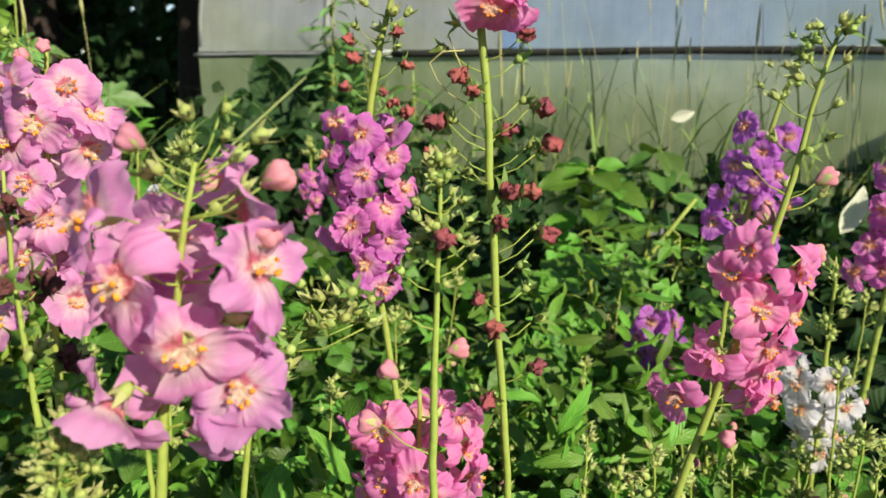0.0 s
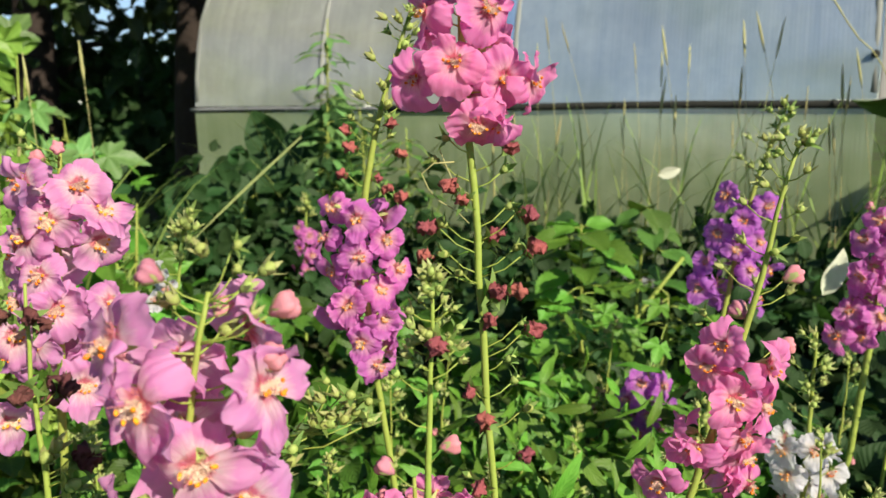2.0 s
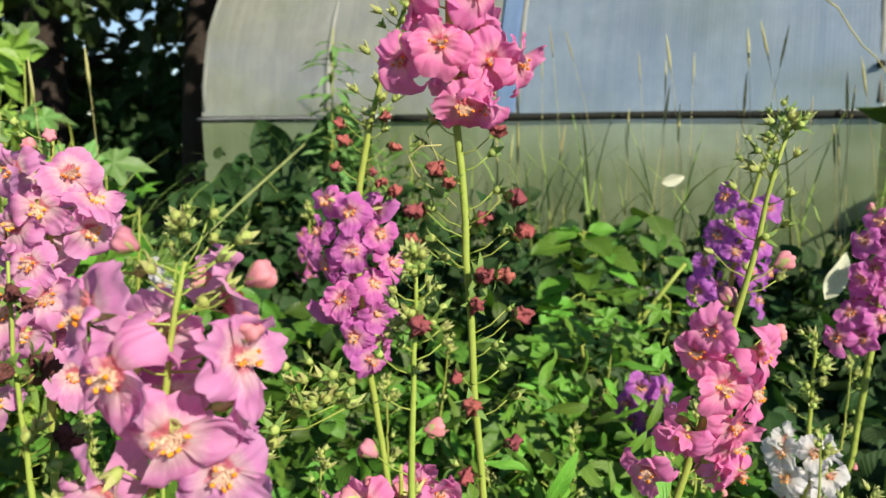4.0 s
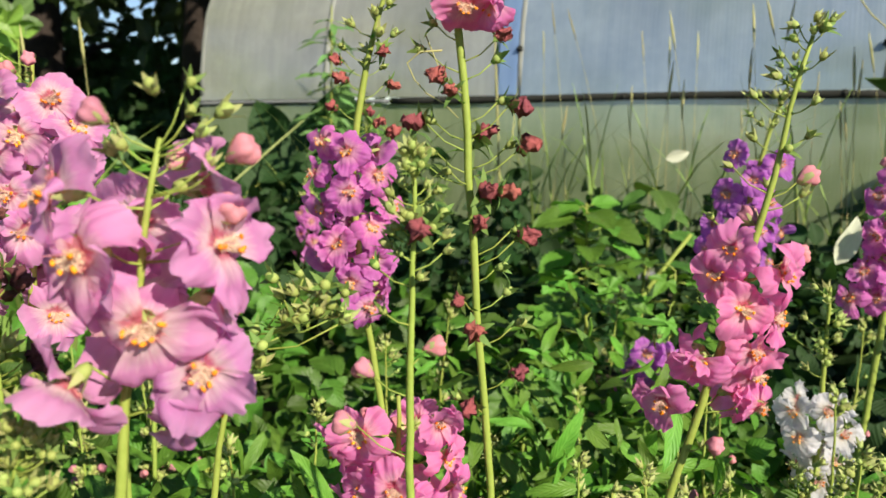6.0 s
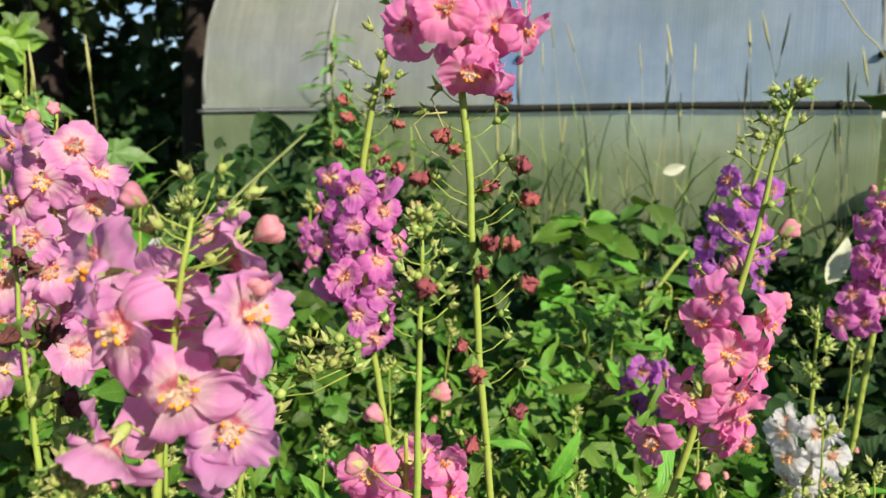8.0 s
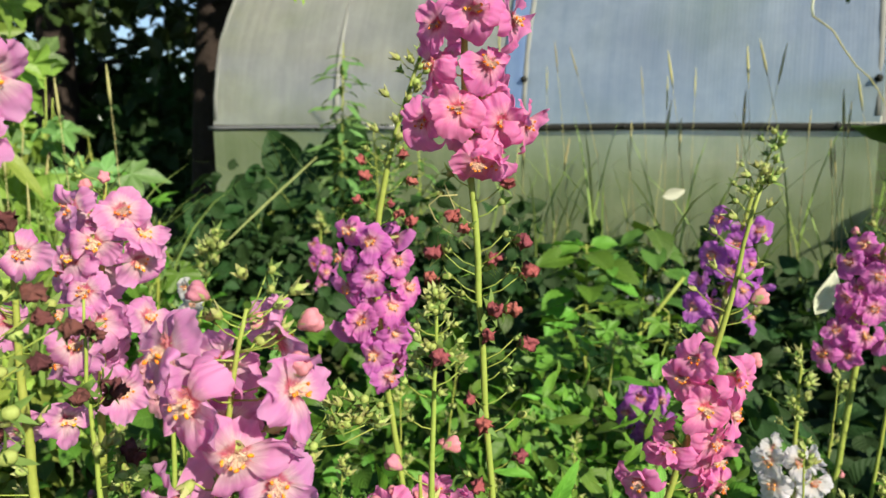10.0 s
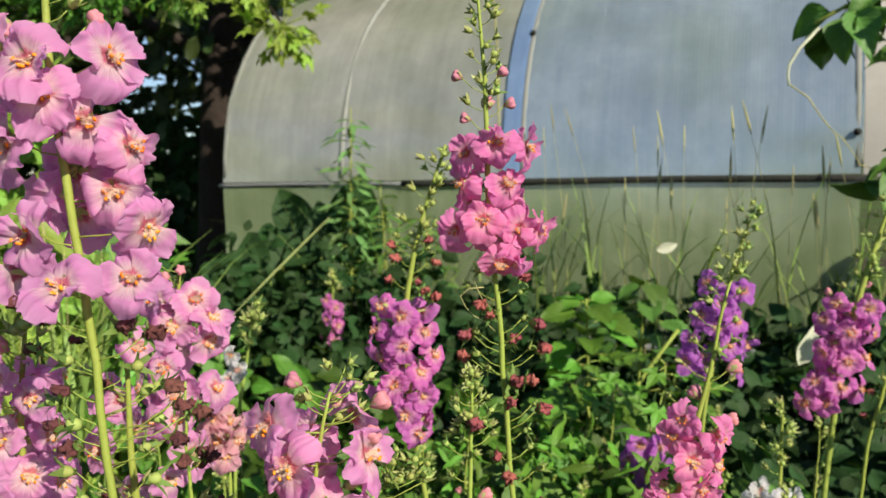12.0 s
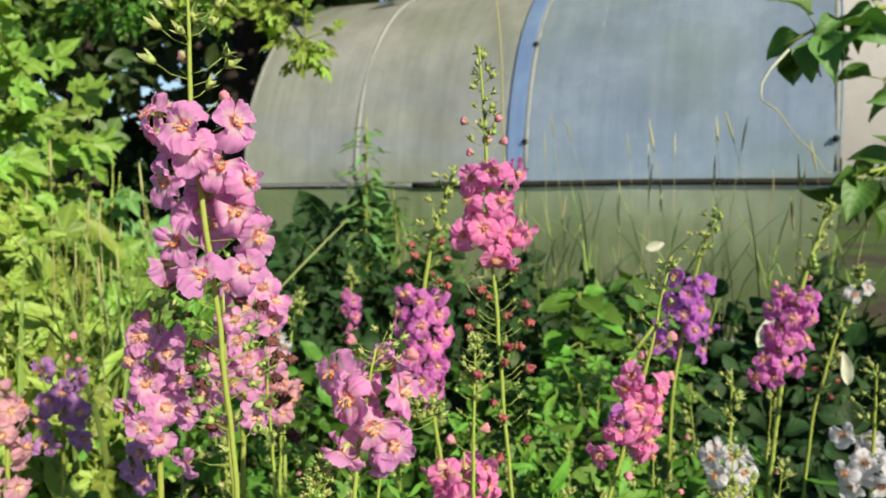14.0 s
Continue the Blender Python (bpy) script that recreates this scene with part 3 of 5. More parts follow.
def mullein(label, colour, depth, stem, flowers=(), rear=(), size=0.034, buds=(), pods=(), withered=(), capsules=(), knob=(), leaves=5, thick=0.0030, pod=0.0085, bud=0.0088, dead=WITHERS, seed=0, reach=0.019, fill=0, more=0, aims=()):
    """One flowering stalk. stem: (x, z) from the top down. Flowers and the rest: (x off the stalk, height)."""
    rg = random.Random(seed * 31 + 5)
    base_x = stem[-1][0] + (stem[-1][0] - stem[-2][0]) / max(0.02, stem[-2][1] - stem[-1][1]) * stem[-1][1] * 0.35
    path = list(stem) + [(base_x, 0.0)]
    plant = new("mullein_stalk")
    plant.location = (base_x, depth, 0)
    inv = Vector((base_x, depth, 0))
    tagged(plant, label, "flower stalk", "flowering mulleins")
    zs = np.linspace(path[0][1], 0, 34)
    pts = [stem_point(path, depth, z) - inv for z in zs]
    sm = [pts[0]] + [(pts[i - 1] + pts[i] * 2 + pts[i + 1]) / 4 + Vector((rg.uniform(-1, 1), rg.uniform(-1, 1), 0)) * 0.0005 for i in range(1, len(pts) - 1)] + [pts[-1]]
    top = path[0][1]
    b = Build()
    b.tube(sm, [thick * (0.42 + 0.58 * min(1, (top - z) / 0.12 + 0.05)) for z in zs], 9)
    put("stem", b.mesh("stem", [STEM]), plant)

    def place(dx, z, r, front):
        p = stem_point(path, depth, z)
        fwd = math.sqrt(max(r * r - dx * dx, (0.30 * r) ** 2)) * front
        return p - inv, Vector((p.x + dx, depth - fwd, z)) - inv

    zf = [f[1] for f in flowers]
    extra = [(rg.uniform(-0.8, 0.8) * reach, rg.uniform(min(zf), max(zf)), rg.uniform(-0.95, -0.1)) for _ in range(fill)]
    for i, (dx, z, front) in enumerate([(*f, 1) for f in flowers] + [(*f, -0.75) for f in rear] + extra):
        axis, c = place(dx, z, reach, front)
        out = c - axis
        out.z = 0
        n = out.normalized() * 0.8 + Vector((rg.uniform(-0.35, 0.40), rg.uniform(-0.75, -0.1) * max(0.0, front), rg.uniform(-0.25, 0.40)))
        if i < len(aims):
            n = Vector(aims[i]) + Vector((rg.uniform(-0.08, 0.08), 0, rg.uniform(-0.08, 0.08)))
        n.normalize()
        r = size / 2 * rg.uniform(0.92, 1.10)
        c = c + n * 0.002
        rot = facing(n, rg.uniform(-0.5, 0.5))
        f = put("flower", COROLLAS[colour][(i * 3 + seed) % 8], plant, Matrix.Translation(c) @ rot @ Matrix.Scale(r, 4))
        put("stamen_tuft", STAMENS[(i + seed) % 6], f, Matrix.Scale(0.82, 4), "woolly stamens with orange anthers")
        k = put("calyx", PODS[i % 4], plant, Matrix.Translation(c - n * r * 0.42) @ rot @ Matrix.Scale(r * 0.46, 4))
        pedicel(plant, axis + Vector((0, 0, -0.006)), c - n * r * 0.40, 0.0005)

    def small(items, meshes, name, sz, label_, r, fronts, up):
        for i, (dx, z) in enumerate(items):
            front = rg.choice(fronts)
            axis, c = place(dx, z, r, front)
            out = (c - axis).normalized()
            n = (Vector((out.x, out.y, 0)) + Vector((rg.uniform(-0.3, 0.3), rg.uniform(-0.4, 0.2), rg.uniform(*up)))).normalized()
            s = sz * rg.uniform(0.85, 1.2)
            rot = facing(n, rg.uniform(0, 6.3))
            put(name, meshes[(i + seed) % len(meshes)], plant, Matrix.Translation(c - n * s * 0.45) @ rot @ Matrix.Scale(s, 4), label_)
            if (c - axis).length > 0.006:
                foot = stem_point(path, depth, min(z - min(0.014, 0.6 * (c - axis).length), top - 0.004)) - inv
                pedicel(plant, foot, c - n * s * 0.45, 0.00038)
                side = Vector((out.x, out.y, 0.0)).normalized()
                lift = (side * 0.75 + Vector((rg.uniform(-0.3, 0.3), rg.uniform(-0.3, 0.3), rg.uniform(0.3, 1.0)))).normalized()
                face = lift.cross(Vector((-side.y, side.x, 0))).normalized()
                turn = Matrix((lift.cross(face), lift, face)).transposed().to_4x4()
                if i % 2:
                    continue
                put("bract", leaf_mesh_shared("lance", i % 3), plant, Matrix.Translation(foot) @ turn @ Matrix.Scale(sz * rg.uniform(0.7, 1.2), 4))

    if more:
        zp = [p[1] for p in pods]
        pods = list(pods) + [(rg.uniform(-0.013, 0.013) * (0.35 + 0.65 * (1 - u)), min(zp) + (max(zp) - min(zp)) * u) for u in (rg.random() for _ in range(more))]
    small(buds, BUDS, "bud", bud, "closed pink bud", 0.014, (1, 1, -0.5), (0.1, 0.8))
    small(pods, PODS + CAPSULES[:2], "green_bud", pod, "", 0.010, (1, 0.5, -0.6), (0.4, 1.4))
    small(capsules, CAPSULES, "seed_capsule", pod, "green seed capsule", 0.013, (0.8, 0.3, -0.6), (0.1, 0.8))
    small(withered, dead, "withered_flower", 0.0090, "withered flower", 0.015, (1, 0.6, -0.2), (-0.3, 0.5))
    small(knob, PODS, "green_bud", pod * 0.8, "", 0.003, (1, -1), (0.5, 1.2))
    for i in range(leaves):
        a = rg.uniform(0, 6.3)
        z = rg.uniform(0.01, max(0.06, 0.4 * top)) if i else 0.02
        p = stem_point(path, depth, z) - inv
        s = 0.075 - 0.09 * z
        m = Matrix.Translation(p) @ Matrix.Rotation(a, 4, "Z") @ Matrix.Rotation(rg.uniform(0.1, 0.7), 4, "X") @ Matrix.Scale(max(0.03, s), 4)
        put("leaf", leaf_mesh_shared("lance" if z > 0.08 else "toothed", i % 3), plant, m)
    return plant


SHARED = {}


def leaf_mesh_shared(kind, s, material=None):
    material = material or LEAF_PART
    key = (kind, s, material.name)
    if key not in SHARED:
        SHARED[key] = leaf_mesh(kind, s, material)
    return SHARED[key]


# ---- the setting ----
def ground():
    n = 60
    xs = np.concatenate([[-400, -60, -12], np.linspace(-4, 4, n), [12, 60, 400]])
    ys = np.concatenate([[-400, -60, -12], np.linspace(-2.5, 7, n), [16, 60, 900]])
    v, f = [], []
    for y in ys:
        for x in xs:
            near = abs(x) < 5 and -3 < y < 8
            v.append((x, y, 0.02 * noise.noise(Vector((x * 2.1, y * 2.1, 0))) + 0.008 * noise.noise(Vector((x * 9, y * 9, 3))) - 0.02 if near else -0.02))
    w = len(xs)
    for j in range(len(ys) - 1):
        for i in range(w - 1):
            f.append((j * w + i, j * w + i + 1, (j + 1) * w + i + 1, (j + 1) * w + i))
    tagged(put("ground", mesh_of("ground", v, f, [SOIL])), "dark garden soil under the plants", "ground", kind="structure")


ground()

# polytunnel of fluted plastic sheets: an upright lower wall, a seam, and an arch over it
TUN_O, TUN_A, TUN_L, SEAM, ARCH = Vector((-0.833, 2.75, 0)), radians(22.6), 2.09, 0.521, 0.80
AX = Vector((math.cos(TUN_A), -math.sin(TUN_A), 0))
BACK = Vector((math.sin(TUN_A), math.cos(TUN_A), 0))


def arch_at(s, a, r=ARCH):
    """A point of the arch: s metres along, a radians up from the front seam."""
    return TUN_O + AX * s + BACK * (ARCH - r * math.cos(a)) + Vector((0, 0, SEAM + r * math.sin(a)))


def sheet(name, parent, s0, s1, material, lower, label):
    rows, cols, b = (26, 12, Build()) if not lower else (8, 12, Build())
    for skin in (0.0, 0.006):
        pts, uvs = [], []
        for i in range(rows):
            for j in range(cols):
                s = s0 + (s1 - s0) * j / (cols - 1)
                wob = 0.006 * noise.noise(Vector((s * 3.0, i * 0.5, 1.0 if lower else 0.0)))
                if lower:
                    z = (SEAM - 0.012) * i / (rows - 1)
                    p = TUN_O + AX * s + BACK * (skin + wob) + Vector((0, 0, z))
                    uvs.append((s, z))
                else:
                    a = math.pi * (0.003 + 0.994 * i / (rows - 1))
                    p = arch_at(s, a, ARCH - skin + wob)
                    uvs.append((s, a * ARCH + SEAM))
                pts.append(p)
        b.grid(pts, uvs, rows, cols)
    return put(name, b.mesh(name, [material]), parent, None, label)


def polytunnel():
    top = new("polytunnel")
    tagged(top, "low arched garden polytunnel of weathered milky plastic sheets", "polytunnel")
    cuts = [0.0, 0.503, 1.150, 2.09]
    for i in range(3):
        sheet("arch_sheet", top, cuts[i] + 0.004, cuts[i + 1] - 0.004, SHEET_BLUE if i == 2 else SHEET_UP, False, "milky fluted arch sheet reflecting the sky")
        sheet("wall_sheet", top, cuts[i] + 0.004, cuts[i + 1] - 0.004, SHEET_LOW, True, "lower sheet with reflected garden green put into its colour")
    for i, s in enumerate((0.012, 0.503, 1.150, 2.078)):
        b = Build()
        pts = [arch_at(s, a, ARCH - 0.0085) for a in np.linspace(0.03, math.pi - 0.03, 34)]
        b.tube(pts, [0.011] * len(pts), 12)
        put("rib", b.mesh("rib", [HOOP]), top, None, "pale hoop under the sheet edge")
    for s0, s1, z, r, m, nm, lab in ((-0.01, 0.74, SEAM - 0.003, 0.0060, STEEL, "seam_rail", "thin grey seam strip"), (0.74, TUN_L + 0.01, SEAM - 0.003, 0.0105, RUBBER, "seam_rail", "dark seam strip"), (-0.01, TUN_L + 0.01, 0.02, 0.018, STEEL, "ground_rail", "")):
        b = Build()
        b.tube([TUN_O + AX * s - BACK * 0.006 + Vector((0, 0, z + 0.002 * math.sin(5 * s))) for s in np.linspace(s0, s1, 20)], [r] * 20, 8)
        put(nm, b.mesh(nm, [m]), top, None, lab)
    b = Build()
    b.tube([TUN_O + BACK * 2 * ARCH + AX * s + Vector((0, 0, z)) for s, z in ((0, SEAM), (TUN_L, SEAM))], [0.011] * 2, 8)
    put("back_rail", b.mesh("back_rail", [STEEL]), top)
    # back wall
    b = Build()
    for skin in (0.0, 0.006):
        pts = [TUN_O + BACK * (2 * ARCH - skin) + AX * s + Vector((0, 0, z)) for z in (0, SEAM - 0.01) for s in np.linspace(0, TUN_L, 6)]
        b.grid(pts, [(0, 0)] * 12, 2, 6)
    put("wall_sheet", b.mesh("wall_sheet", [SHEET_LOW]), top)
    # bolts with washers on the hoops and the seam
    for s, a in ((1.150, 0.62), (1.150, 0.17), (2.075, 0.145), (1.99, -0.001), (0.9, -0.001), (1.45, -0.001)):
        p = arch_at(s, a, ARCH + 0.010)
        n = (p - arch_at(s, a, ARCH - 0.05)).normalized()
        b = Build()
        b.tube([p, p + n * 0.003], [0.010, 0.010], 12)
        b.tube([p + n * 0.003, p + n * 0.010], [0.006, 0.0055], 6)
        put("bolt", b.mesh("bolt", [RUBBER]), top, None, "dark bolt with washer")
    # overlap of two sheets beside the second hoop, its blue highlight held in the colour
    b = Build()
    for skin in (0.004, 0.009):
        pts, uvs = [], []
        for a in np.linspace(0.012, 2.9, 30):
            for q in (1.090, 1.117, 1.144):
                pts.append(arch_at(q, a, ARCH + skin + 0.006 * noise.noise(Vector((q * 3.0, a * 4, 0.0)))))
                uvs.append((q, a * ARCH))
        b.grid(pts, uvs, 30, 3)
    put("overlap_strip", b.mesh("overlap_strip", [SHEET_EDGE]), top, None, "overlapping sheet edge with a blue highlight in its colour")
    # white end board beyond the last hoop
    b = Build()
    pts = [arch_at(TUN_L + 0.002, a, ARCH + 0.004) for a in np.linspace(0.0, 1.2, 16)]
    w = AX * 0.26 - BACK * 0.05
    d = BACK * 0.022
    rows = pts
    b.grid([q for p in rows for q in (p, p + w)], [(k, i / 17) for i in range(16) for k in (0, 1)], 16, 2)
    b.grid([q + d for p in rows for q in (p + w, p)], [(k, i / 17) for i in range(16) for k in (0, 1)], 16, 2)
    put("end_board", b.mesh("end_board", [WHITE_PAINT]), top, None, "white painted end board")
    return top


polytunnel()


# ---- trees behind ----
def tree(label, x, y, lean, girth, height, crown, n, leaf, seed, low=0.5):
    """A tapered trunk with limbs, and a crown of many leaves in uneven clumps."""
    rg = random.Random(seed)
    top = new("tree")
    top.location = (x, y, -0.02)
    tagged(top, label, "tree", "trees behind the garden")
    b = Build()
    pts, r = [], []
    for i in range(12):
        u = i / 11
        pts.append(Vector((lean * u * u + 0.04 * math.sin(4 * u + seed), 0.05 * math.sin(3 * u + seed), height * u)))
        r.append(girth * (1.25 - 0.9 * u + 0.5 * math.exp(-u * 12)))
    b.tube(pts, r, 11)
    put("trunk", b.mesh("trunk", [BARK_SHADED]), top, None, "rough bark, coloured dark for the crown's shade")
    ends = []
    for i in range(11):
        u = rg.uniform(0.25, 0.98)
        p = pts[int(u * 11)]
        a = rg.uniform(0, 6.3)
        ln = crown * rg.uniform(0.5, 1.0)
        q = p + Vector((math.cos(a) * ln, math.sin(a) * ln, rg.uniform(-0.15, 0.45) * ln))
        b = Build()
        m = p.lerp(q, 0.5) + Vector((0, 0, 0.15 * ln))
        b.tube([p, p.lerp(m, 0.6), m, q], [girth * 0.4, girth * 0.3, girth * 0.2, girth * 0.06], 7)
        put("limb", b.mesh("limb", [BARK_SHADED]), top)
        ends += [q, m, m.lerp(q, 0.5)]
    rs = np.random.RandomState(seed)
    clumps = [np.array(e) + rs.normal(size=3) * crown * 0.22 for e in ends for _ in range(3)]
    cl = np.array(clumps)[rs.randint(len(clumps), size=n)]
    pl = cl + rs.normal(size=(n, 3)) * crown * np.array([0.17, 0.17, 0.13])
    pl = pl[pl[:, 2] > low]
    nm = rs.normal(size=(len(pl), 3)) + np.array([0, -0.3, 0.9])
    put("crown", leaf_cloud(pl, nm, leaf * rs.uniform(0.7, 1.3, len(pl)), "ovate", LEAF_TREE_SHADED, "crown", seed), top, None, "dense foliage coloured dark as in shade, with gaps of sky")


tree("old garden tree with shade put into its bark colour", -1.20, 4.05, 0.60, 0.10, 3.2, 1.5, 3000, 0.13, 3, 0.95)
tree("leafy tree with shade put into its dark colours", -2.55, 5.2, -0.2, 0.12, 3.4, 1.7, 1900, 0.14, 5, 0.6)
tree("leafy tree with shade put into its dark colours", -4.2, 6.2, 0.1, 0.14, 3.6, 1.9, 3000, 0.16, 8, 0.4)
tree("leafy tree with shade put into its dark colours", -1.7, 7.6, 0.1, 0.12, 3.6, 1.8, 2700, 0.16, 9, 0.5)


# ---- shrubs, weeds and grasses ----
def thicket(name, label, boxes, kind, material, n, size, seed, category="foliage", up=(0, -0.5, 0.8), spread=0.8, as_kind="stuff"):
    """Uncountable leaves filling a few soft mounds given as (x, y, z, half widths)."""
    rs = np.random.RandomState(seed)
    pl = []
    per = n // len(boxes)
    for x, y, z, a, b, c in boxes:
        d = rs.normal(size=(per, 3))
        d /= np.linalg.norm(d, axis=1)[:, None]
        r = rs.uniform(0.25, 1.0, (per, 1)) ** 0.5
        bump = 1 + 0.35 * np.sin(d[:, :1] * 7 + seed) * np.cos(d[:, 2:] * 6 + x * 9)
        pl.append(np.array([x, y, z]) + d * r * bump * np.array([a, b, c]))
    pl = np.concatenate(pl)
    pl = pl[pl[:, 2] > 0.0]
    nm = rs.normal(size=(len(pl), 3)) * spread + np.array(up)
    sz = size * rs.uniform(0.55, 1.35, len(pl))
    me = leaf_cloud(pl, nm, sz, kind, material, name, seed)
    return tagged(put(name, me), label, category, kind=as_kind)


def stalks(name, label, spots, material, seed, thick=0.0012, heads=None, lean=0.12, category="grass"):
    """Thin upright stems or grass culms joined into one piece; spots: (x, y, height)."""
    rg = random.Random(seed)
    b = Build()
    for x, y, h in spots:
        a, l = rg.uniform(0, 6.3), rg.uniform(0.0, lean) * h
        dx, dy = math.cos(a) * l, math.sin(a) * l
        pts = [Vector((x + dx * u * u, y + dy * u * u, h * u)) for u in np.linspace(0, 1, 7)]
        b.tube(pts, [thick * (1.2 - 0.8 * u) for u in np.linspace(0, 1, 7)], 5)
        if heads:
            q = pts[-1] - pts[-2]
            f = rg.uniform(0.55, 1.1)
            n = q.normalized()
            b.tube([pts[-1] + n * k * heads * rg.uniform(0.98, 1.02) * (0.6 + 0.5 * f) for k in (-0.5, -0.2, 0.15, 0.5)], [0.0008, 0.0030 * f, 0.0026 * f, 0.0006], 6, 0)
    return tagged(put(name, b.mesh(name, [material])), label, category, kind="stuff")


def blades(name, label, spots, material, seed, width=0.006, category="grass"):
    """Arching grass blades; spots: (x, y, height)."""
    rg = random.Random(seed)
    b = Build()
    for x, y, h in spots:
        a = rg.uniform(0, 6.3)
        reach = h * rg.uniform(0.15, 0.75)
        d = Vector((math.cos(a), math.sin(a), 0))
        s = Vector((-d.y, d.x, 0))
        pts, uvs = [], []
        for i in range(8):
            u = i / 7
            p = Vector((x, y, 0)) + d * reach * u ** 2.2 + Vector((0, 0, h * (u - 0.32 * (reach / h) * u ** 4)))
            w = width * (1 - u) ** 0.6 * (0.6 + 0.4 * min(1, 4 * u)) + 0.0003
            pts += [p - s * w, p + d * w * 0.3, p + s * w]
            uvs += [(0, u), (0.5, u), (1, u)]
        b.grid(pts, uvs, 8, 3)
    return tagged(put(name, b.mesh(name, [material])), label, category, kind="stuff")


def broadleaf(label, x, y, n, h, spread, leaf, kind, material, seed, name="weed", face=(0.25, -0.8, 0.55), category="plant", rise=-0.15):
    """A leafy plant: branching stems with single leaves on short stalks."""
    rg = random.Random(seed)
    top = new(name)
    top.location = (x, y, 0)
    tagged(top, label, category)
    for k in range(max(2, n // 8)):
        a, l = rg.uniform(0, 6.3), rg.uniform(0.2, 1.0) * spread
        tip = Vector((math.cos(a) * l, math.sin(a) * l, h * rg.uniform(0.65, 1.0)))
        mid = Vector((tip.x * 0.35, tip.y * 0.35, tip.z * 0.55))
        b = Build()
        pts = [Vector((0, 0, 0)).lerp(mid, t) if t <= 1 else mid.lerp(tip, t - 1) for t in (0, 0.5, 1, 1.5, 2)]
        b.tube(pts, [0.004, 0.0034, 0.003, 0.0024, 0.0014], 7)
        put("stem", b.mesh("stem", [STEM]), top)
        for i in range(max(3, n // max(2, n // 8))):
            t = rg.uniform(0.5, 2.0)
            p = Vector((0, 0, 0)).lerp(mid, t) if t <= 1 else mid.lerp(tip, t - 1)
            nn = (Vector(face) + Vector((rg.gauss(0, 0.45), rg.gauss(0, 0.35), rg.gauss(0, 0.35)))).normalized()
            s = leaf * rg.uniform(0.6, 1.2)
            d = Vector((rg.gauss(0, 1), rg.gauss(-0.4, 0.6), rg.gauss(rise, 0.6)))
            d = (d - nn * d.dot(nn)).normalized()
            q = p + d * s * 0.45
            m = Matrix((d.cross(nn), d, nn)).transposed().to_4x4()
            put("leaf", leaf_mesh_shared(kind, i % 3, material), top, Matrix.Translation(q) @ m @ Matrix.Scale(s, 4))
            bb = Build()
            bb.tube([p, p.lerp(q, 0.5) + Vector((0, 0, -0.003)), q + d * 0.004], [0.0013, 0.001, 0.001], 5)
            put("leaf_stalk", bb.mesh("leaf_stalk", [STEM]), top)
    return top


rg = random.Random(21)
# low green cover between the stalks and towards the polytunnel
thicket("ground_cover", "dense low green leaves between the flower stalks", [(-0.25, 0.75, 0.06, 0.30, 0.25, 0.13), (0.10, 0.85, 0.05, 0.30, 0.28, 0.14), (0.28, 0.8, 0.05, 0.16, 0.28, 0.13), (-0.6, 0.9, 0.05, 0.30, 0.35, 0.17), (0.02, 0.5, 0.05, 0.30, 0.15, 0.13), (-0.3, 0.4, 0.05, 0.25, 0.15, 0.16), (0.35, 0.45, 0.03, 0.25, 0.15, 0.12)], "ovate", LEAF_MID, 4200, 0.028, 31)
# undergrowth whose dark leaf colour carries the shade there
thicket("ground_cover", "leafy undergrowth by the polytunnel, shade put into its dark colour", [(-0.40, 1.62, 0.06, 0.4, 0.3, 0.20), (0.15, 1.6, 0.03, 0.4, 0.3, 0.15), (0.7, 1.35, 0.03, 0.35, 0.3, 0.16), (-0.55, 1.80, 0.14, 0.26, 0.2, 0.26), (0.10, 1.78, 0.10, 0.32, 0.2, 0.22), (-0.2, 1.85, 0.12, 0.25, 0.15, 0.24), (0.50, 1.0, 0.02, 0.25, 0.2, 0.10), (0.80, 1.10, 0.04, 0.25, 0.25, 0.14), (0.62, 0.78, 0.0, 0.22, 0.2, 0.10), (0.45, 1.72, 0.08, 0.30, 0.15, 0.19), (0.85, 1.55, 0.08, 0.25, 0.15, 0.20)], "ovate", LEAF_SHADED, 6600, 0.045, 32)
# ground cover again, in the brighter leaf colour that stands for sun
thicket("ground_cover", "bright green leaves between the flower stalks, sunlight in their colour", [(-0.05, 0.62, 0.07, 0.28, 0.12, 0.12), (0.14, 0.62, 0.12, 0.14, 0.12, 0.16), (0.12, 0.85, 0.10, 0.18, 0.10, 0.15), (0.22, 0.66, 0.06, 0.16, 0.14, 0.12), (-0.2, 0.40, 0.05, 0.2, 0.1, 0.13), (-0.15, 0.52, 0.10, 0.14, 0.08, 0.13)], "lance", LEAF_SUNLIT, 1700, 0.038, 38, up=(0.45, -0.65, 0.5), spread=0.6)
thicket("ground_cover", "mid-green weeds behind the flowers", [(-0.1, 1.15, 0.05, 0.35, 0.25, 0.16), (-0.5, 1.25, 0.07, 0.3, 0.25, 0.2)], "toothed", LEAF_MID, 600, 0.05, 33)
thicket("tree_foliage", "half-shaded tree leaves overhead", [(-1.15, 2.75, 1.28, 0.35, 0.25, 0.13), (-1.75, 2.9, 1.25, 0.4, 0.3, 0.2)], "lobed", LEAF_MID, 420, 0.075, 57)
